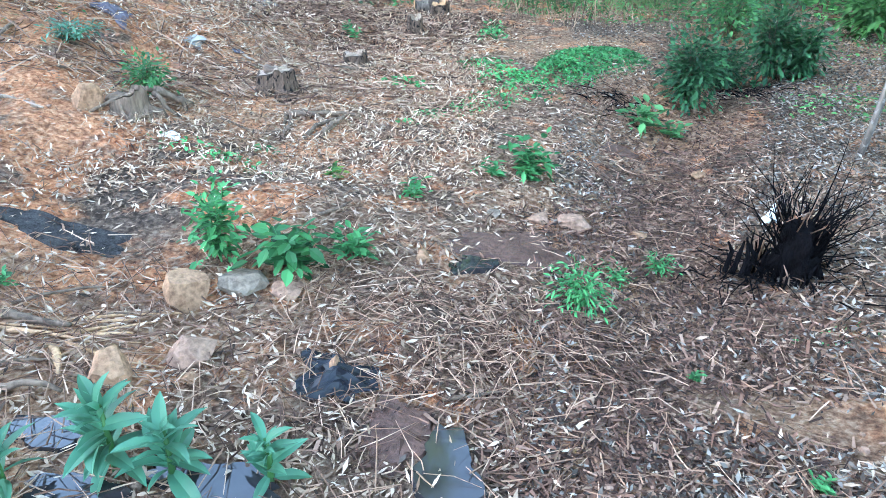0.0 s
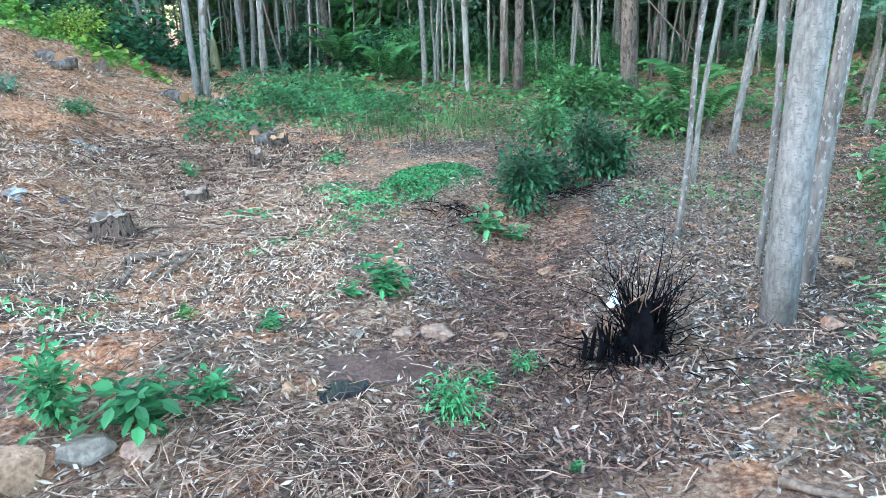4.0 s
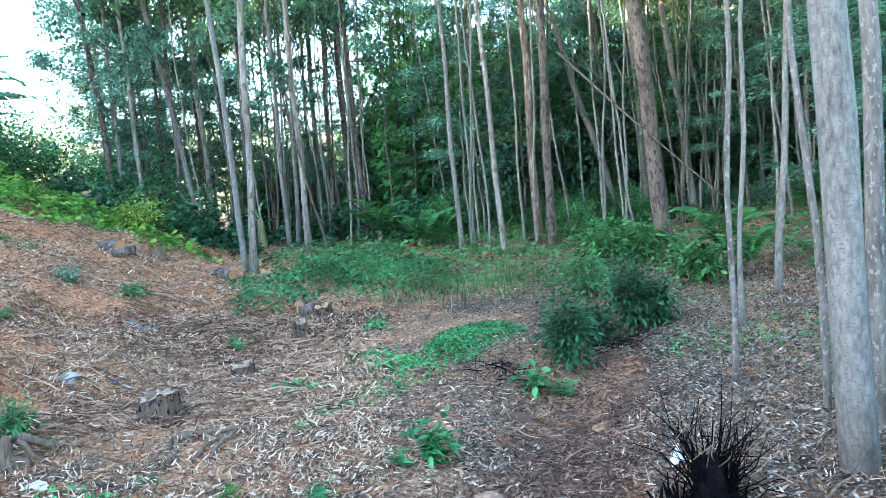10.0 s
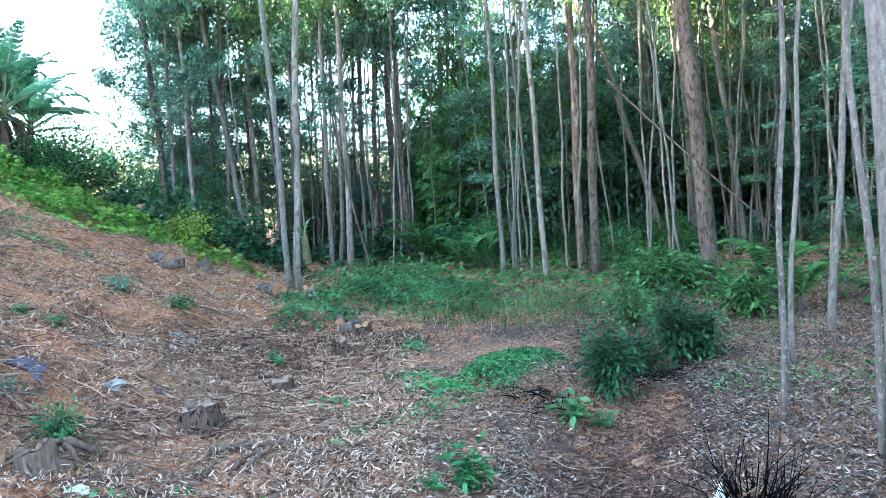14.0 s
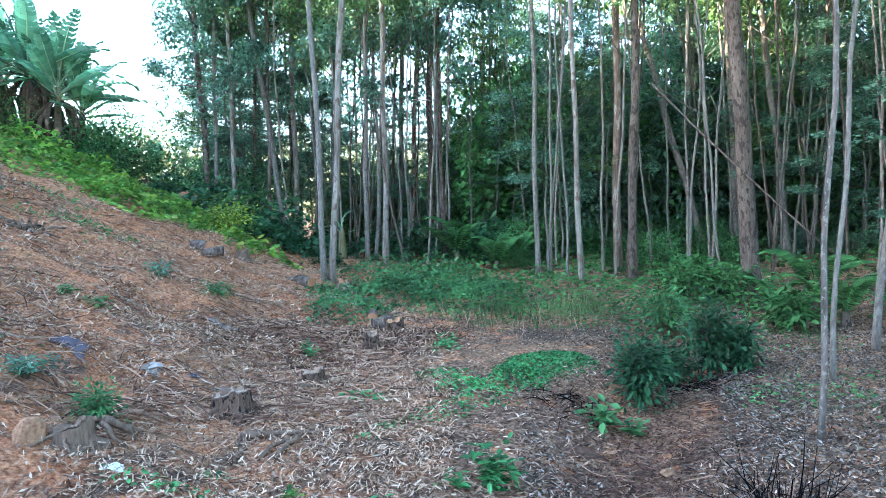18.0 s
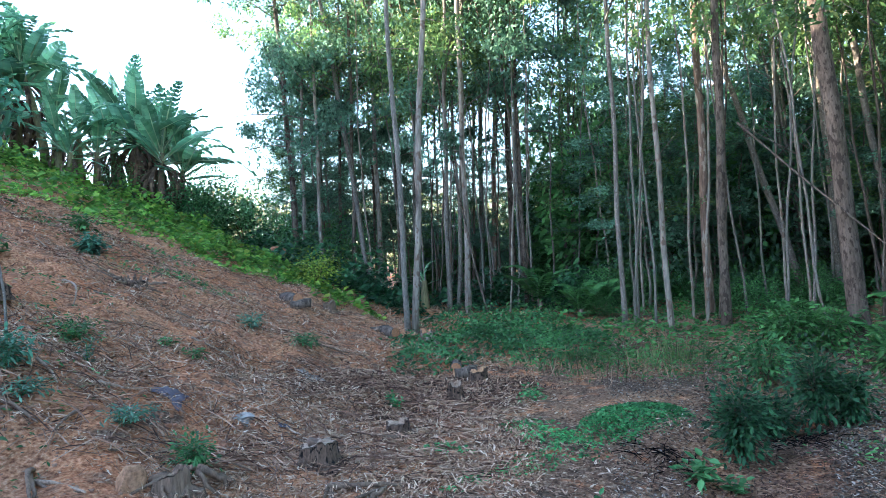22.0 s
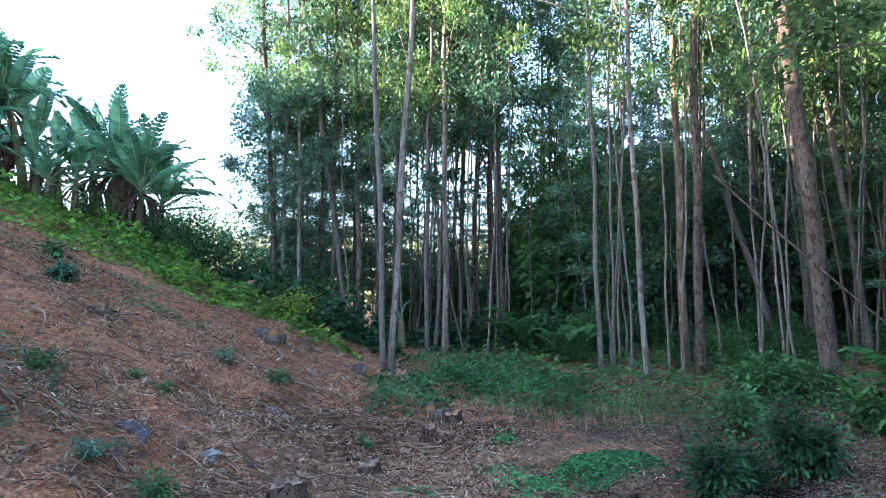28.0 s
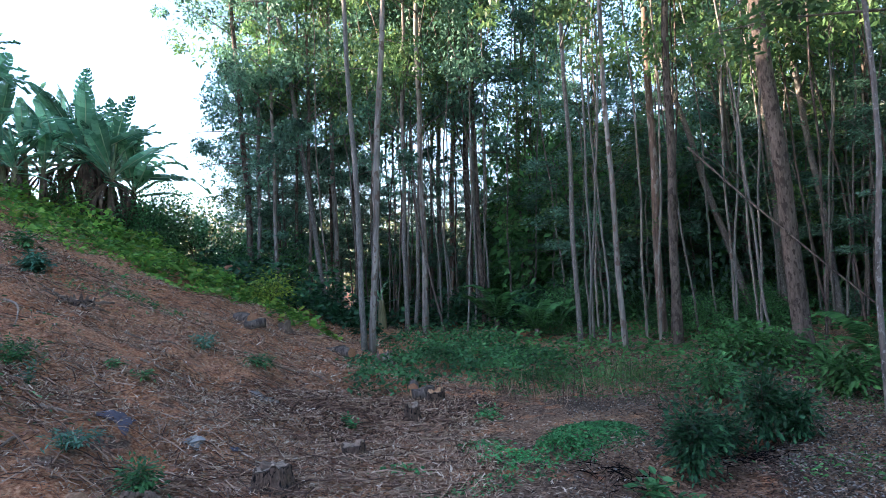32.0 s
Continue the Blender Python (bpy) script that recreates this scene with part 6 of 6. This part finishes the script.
brush("brushwood", [(-3.06, 7.73, 1.2), (-3.39, 7.51, 0.8), (-2.46, 8.03, 1.0), (-2.60, 7.37, 0.8), (-3.24, 6.48, 0.9), (-1.82, 7.16, 0.8), (-2.68, 6.38, 0.8)], 80, 0.30, 0.005, 0.05, TWIG, "heap of dark dry brushwood at the slope's foot")
brush("brushwood", [(-0.24, 2.27, 1.0), (-0.41, 2.12, 1.0), (-1.02, 2.75, 0.9), (-0.63, 2.43, 0.8), (-0.10, 2.35, 0.8), (-0.27, 2.00, 0.8)], 100, 0.19, 0.0024, 0.05, TWIG, "tangle of thin dry twigs in the gully")
brush("brushwood", [(-1.91, 1.73, 1.0), (-1.73, 1.44, 1.0), (-0.92, 1.56, 1.0), (-0.89, 2.12, 0.9)], 90, 0.22, 0.0026, 0.04, TWIG, "tangle of thin dry twigs around the rocks")
brush("burnt_twigs", [(1.08, 3.14, 0.6), (0.86, 3.25, 0.4), (0.20, 5.61, 0.5), (1.34, 6.35, 0.6)], 70, 0.25, 0.004, 0.06, CHAR, "blackened twigs on burnt ground")

# earth bank cut into the hill's edge
bank = rock(-8.85, 15.67, 0.75, 0.45, CLAY, "reddish clay bank cut at the hill's edge", 0.3)
bank.name = "clay_bank"
tagged(bank, category="earth bank", group="cut earth")


# ---- clods and sticks over the slope ----
def clods(name, n, sector, size, mat, label):
    """Small angular lumps of clay, joined."""
    x, y = wanted(n, *sector, 0.9)
    keep = rng.random(n) < clumpy(x, y, 0.7, 3)
    x, y = x[keep], y[keep]
    n = len(x)
    s = size * rng.uniform(0.3, 1.0, n) ** 1.5
    base = np.array([(1, 0, 0), (0, 1, 0), (-1, 0, 0), (0, -1, 0), (0.6, 0.6, 0.75), (-0.6, 0.6, 0.7), (-0.6, -0.6, 0.75), (0.6, -0.6, 0.7)])
    v = base[None] * rng.uniform(0.7, 1.3, (n, 8, 3)) * s[:, None, None]
    v[:, :, 2] -= 0.2 * s[:, None]
    v += np.stack([x, y, height(x, y)], -1)[:, None, :]
    f = np.array([(0, 1, 4, 4), (1, 5, 4, 4), (1, 2, 5, 5), (2, 6, 5, 5), (2, 3, 6, 6), (3, 7, 6, 6), (3, 0, 7, 7), (0, 4, 7, 7), (4, 5, 6, 6), (4, 6, 7, 7)])[:, :3]
    f = (np.arange(n)[:, None, None] * 8 + f[None]).reshape(-1, 3)
    tagged(new(name, mesh_of(name, v.reshape(-1, 3), f, mat)), label, "clods", kind="stuff")


clods("clay_clods", 7000, (5.5, 15.0, -64, -14), 0.050, CLAY, "small lumps of red clay over the slope")
clods("gravel", 2600, (1.2, 8.0, -50, 45), 0.020, ROCK_PINK, "small brownish pebbles among the litter")
for k in range(46):
    a, r = math.radians(rng.uniform(-60, -8)), rng.uniform(4.5, 13)
    x, y = r * math.sin(a), r * math.cos(a)
    t, ln = rng.uniform(-0.7, 0.9), rng.uniform(0.15, 0.5)
    stick(x, y, x + ln * math.cos(t), y + ln * math.sin(t), rng.uniform(0.007, 0.016), "dry stick lying on the red slope", AGEDCUT if k % 4 == 0 else OLDWOOD)


# ---- more of the upper slope ----
def snag(x, y, w, h, label, spikes=5):
    """A shattered stump: a low rotten body with upright splinters of its shell."""
    ob = thing("broken_stump", x, y, label, "tree stump", "broken stumps")
    n = 18
    ring = np.array([[w * 0.5 * k * (1 + 0.16 * math.sin(j * 1.7 + i) + 0.07 * rng.normal()) for j in range(n)] for i, k in enumerate((1.4, 1.15, 1.0, 0.85))])
    part("body", tube_mesh("body", [tube([(0, 0, -0.1), (0, 0, 0.03), (0, 0, h * 0.28), (0, 0, h * 0.36)], ring, n)], STUMP_BARK, False), ob)
    for k in range(spikes):
        a = 6.283 * k / spikes + rng.normal(0, 0.3)
        c, e = 0.40 * w * np.array([math.cos(a), math.sin(a)]), h * rng.uniform(0.7, 1.3)
        pts = [(c[0], c[1], -0.05), (c[0] * 1.02, c[1] * 1.02, e * 0.5), (c[0] * 1.08, c[1] * 1.08, e)]
        part("splinter", tube_mesh("splinter", [tube(pts, [w * 0.11, w * 0.085, w * 0.02], 6)], OLDWOOD if k % 3 else STUMP_BARK, False), ob)


snag(-6.02, 4.98, 0.42, 0.30, "shattered grey stump with upright splinters on the hillside", 7)
snag(-5.55, 4.05, 0.16, 0.26, "pale splintered stump on the hillside", 3)
snag(-6.75, 7.90, 0.30, 0.16, "low rotten stump with spreading roots on the hillside", 5)
for k in range(7):
    a = -2.9 + 0.75 * k
    ln = rng.uniform(0.3, 0.55)
    x, y = -6.75 + 0.1 * math.cos(a), 7.90 + 0.1 * math.sin(a)
    stick(x, y, x + ln * math.cos(a), y + ln * math.sin(a), rng.uniform(0.015, 0.03), "bare grey root spreading from a rotten stump")
branch("leaning_post", (-7.45, 6.05, float(height(-7.45, 6.05)) - 0.05), (-7.85, 6.35, float(height(-7.85, 6.35)) + 0.16), 0.045, AGEDCUT, "short pale post leaning on the hillside", 0.01, category="post")

# a thin sapling with a small leafy head
sapling = thing("young_tree", -4.77, 4.17, "thin bare sapling with a small blue-green leafy head on the slope", "tree")
t = np.linspace(0, 1, 9)
part("trunk", tube_mesh("trunk", [tube(np.stack([-0.13 * t + 0.02 * np.sin(t * 9), 0.02 * np.sin(t * 7), 2.05 * t - 0.05], -1), 0.013 - 0.008 * t, 6)], BARK_GREY), sapling)
n = 330
pos = np.array([-0.15, 0, 1.98]) + unit(rng.normal(0, 1, (n, 3))) * (0.30 * rng.random(n) ** 0.5)[:, None] * np.array([1.0, 1.0, 1.15])
L = rng.uniform(0.06, 0.11, n)
v, f = leaf_arrays(pos, random_dirs(n, -0.2), random_dirs(n, 0.8), L, L * 0.55, 0.12, 0.3)
tagged(part("crown", mesh_of("crown", v, f, TEALLEAF), sapling), kind="stuff")

for x0, y0, x1, y1, r in ((-3.61, 3.32, -3.22, 2.94, 0.020), (-3.52, 3.24, -3.06, 3.16, 0.016), (-4.55, 3.22, -4.10, 3.66, 0.024), (-4.91, 4.98, -4.39, 4.61, 0.014), (-4.31, 3.62, -3.90, 3.64, 0.022), (-4.94, 4.40, -5.20, 4.62, 0.014),
                          (-6.63, 6.60, -5.88, 5.98, 0.016), (-4.24, 4.54, -4.02, 4.83, 0.016), (-3.19, 2.55, -3.02, 2.50, 0.014), (-4.60, 4.30, -4.30, 4.20, 0.016), (-5.40, 5.60, -5.00, 5.75, 0.014), (-3.70, 5.90, -3.30, 6.15, 0.014),
                          (-5.80, 7.60, -5.25, 7.75, 0.018), (-6.90, 8.70, -6.30, 8.95, 0.018), (-4.85, 6.60, -4.40, 6.85, 0.016), (-2.10, 4.30, -1.62, 4.52, 0.024), (-2.60, 5.10, -2.25, 5.30, 0.016), (-1.50, 5.05, -1.15, 5.20, 0.014)):
    stick(x0, y0, x1, y1, r, "weathered branch lying on the red slope", AGEDCUT if r < 0.017 else OLDWOOD)

weed(-4.60, 4.05, 0.30, 0.42, TEALLEAF, "bushy blue-green weed at a sapling's foot", 0.07, 8, 10, 0.4, bushy=150)
weed(-5.20, 5.30, 0.20, 0.50, FERNLEAF, "low straggling weed on the slope", 0.06, 8, 9, 0.35, bushy=120)
weed(-3.55, 4.10, 0.14, 0.50, EUCALYPT_BLUE, "low grey-green weed on the slope", 0.05, 9, 9, 0.35, bushy=120)
weed(-4.20, 3.80, 0.12, 0.45, EUCALYPT_BLUE, "low grey-green weed on the slope", 0.05, 8, 8, 0.35, bushy=90)
weed(-7.97, 8.50, 0.32, 0.40, TEALLEAF, "blue-green leafy tuft high on the slope", 0.09, 8, 9, 0.45, bushy=140)
weed(-6.62, 13.35, 0.80, 1.3, FLOWERLEAF, "yellow-green flowering bush at the hill's edge", 0.07, 9, 14, 0.5, "bushes below the trees", "bush", "bush", bushy=800)
patch("low_weeds", [(-6.35, 4.80, 0.6, 0.35, 0.4), (-8.95, 6.92, 0.7, 0.4, 0.4), (-6.74, 9.32, 0.8, 0.4, 0.2), (-5.30, 5.35, 0.45, 0.25, 0.2), (-9.6, 9.0, 0.9, 0.5, 0.3), (-8.2, 10.2, 0.9, 0.4, 0.1)], 700, 0.13, 0.07, FERNLEAF, "low green weeds spreading over the upper slope", "low weeds", 0.5, seed=41, thin=0.5)
crumpled("purple_cloth", -3.86, 4.95, 0.27, 0.07, plain("purple_cloth", (0.115, 0.098, 0.118), 0.9), "crumpled purplish cloth on the slope", "cloth", 3.4)
crumpled("white_plastic", -4.55, 3.66, 0.16, 0.05, plain("dull_white_plastic", (0.38, 0.35, 0.32), 0.6), "whitish scrap lying on the slope", "plastic scrap", 5.7)
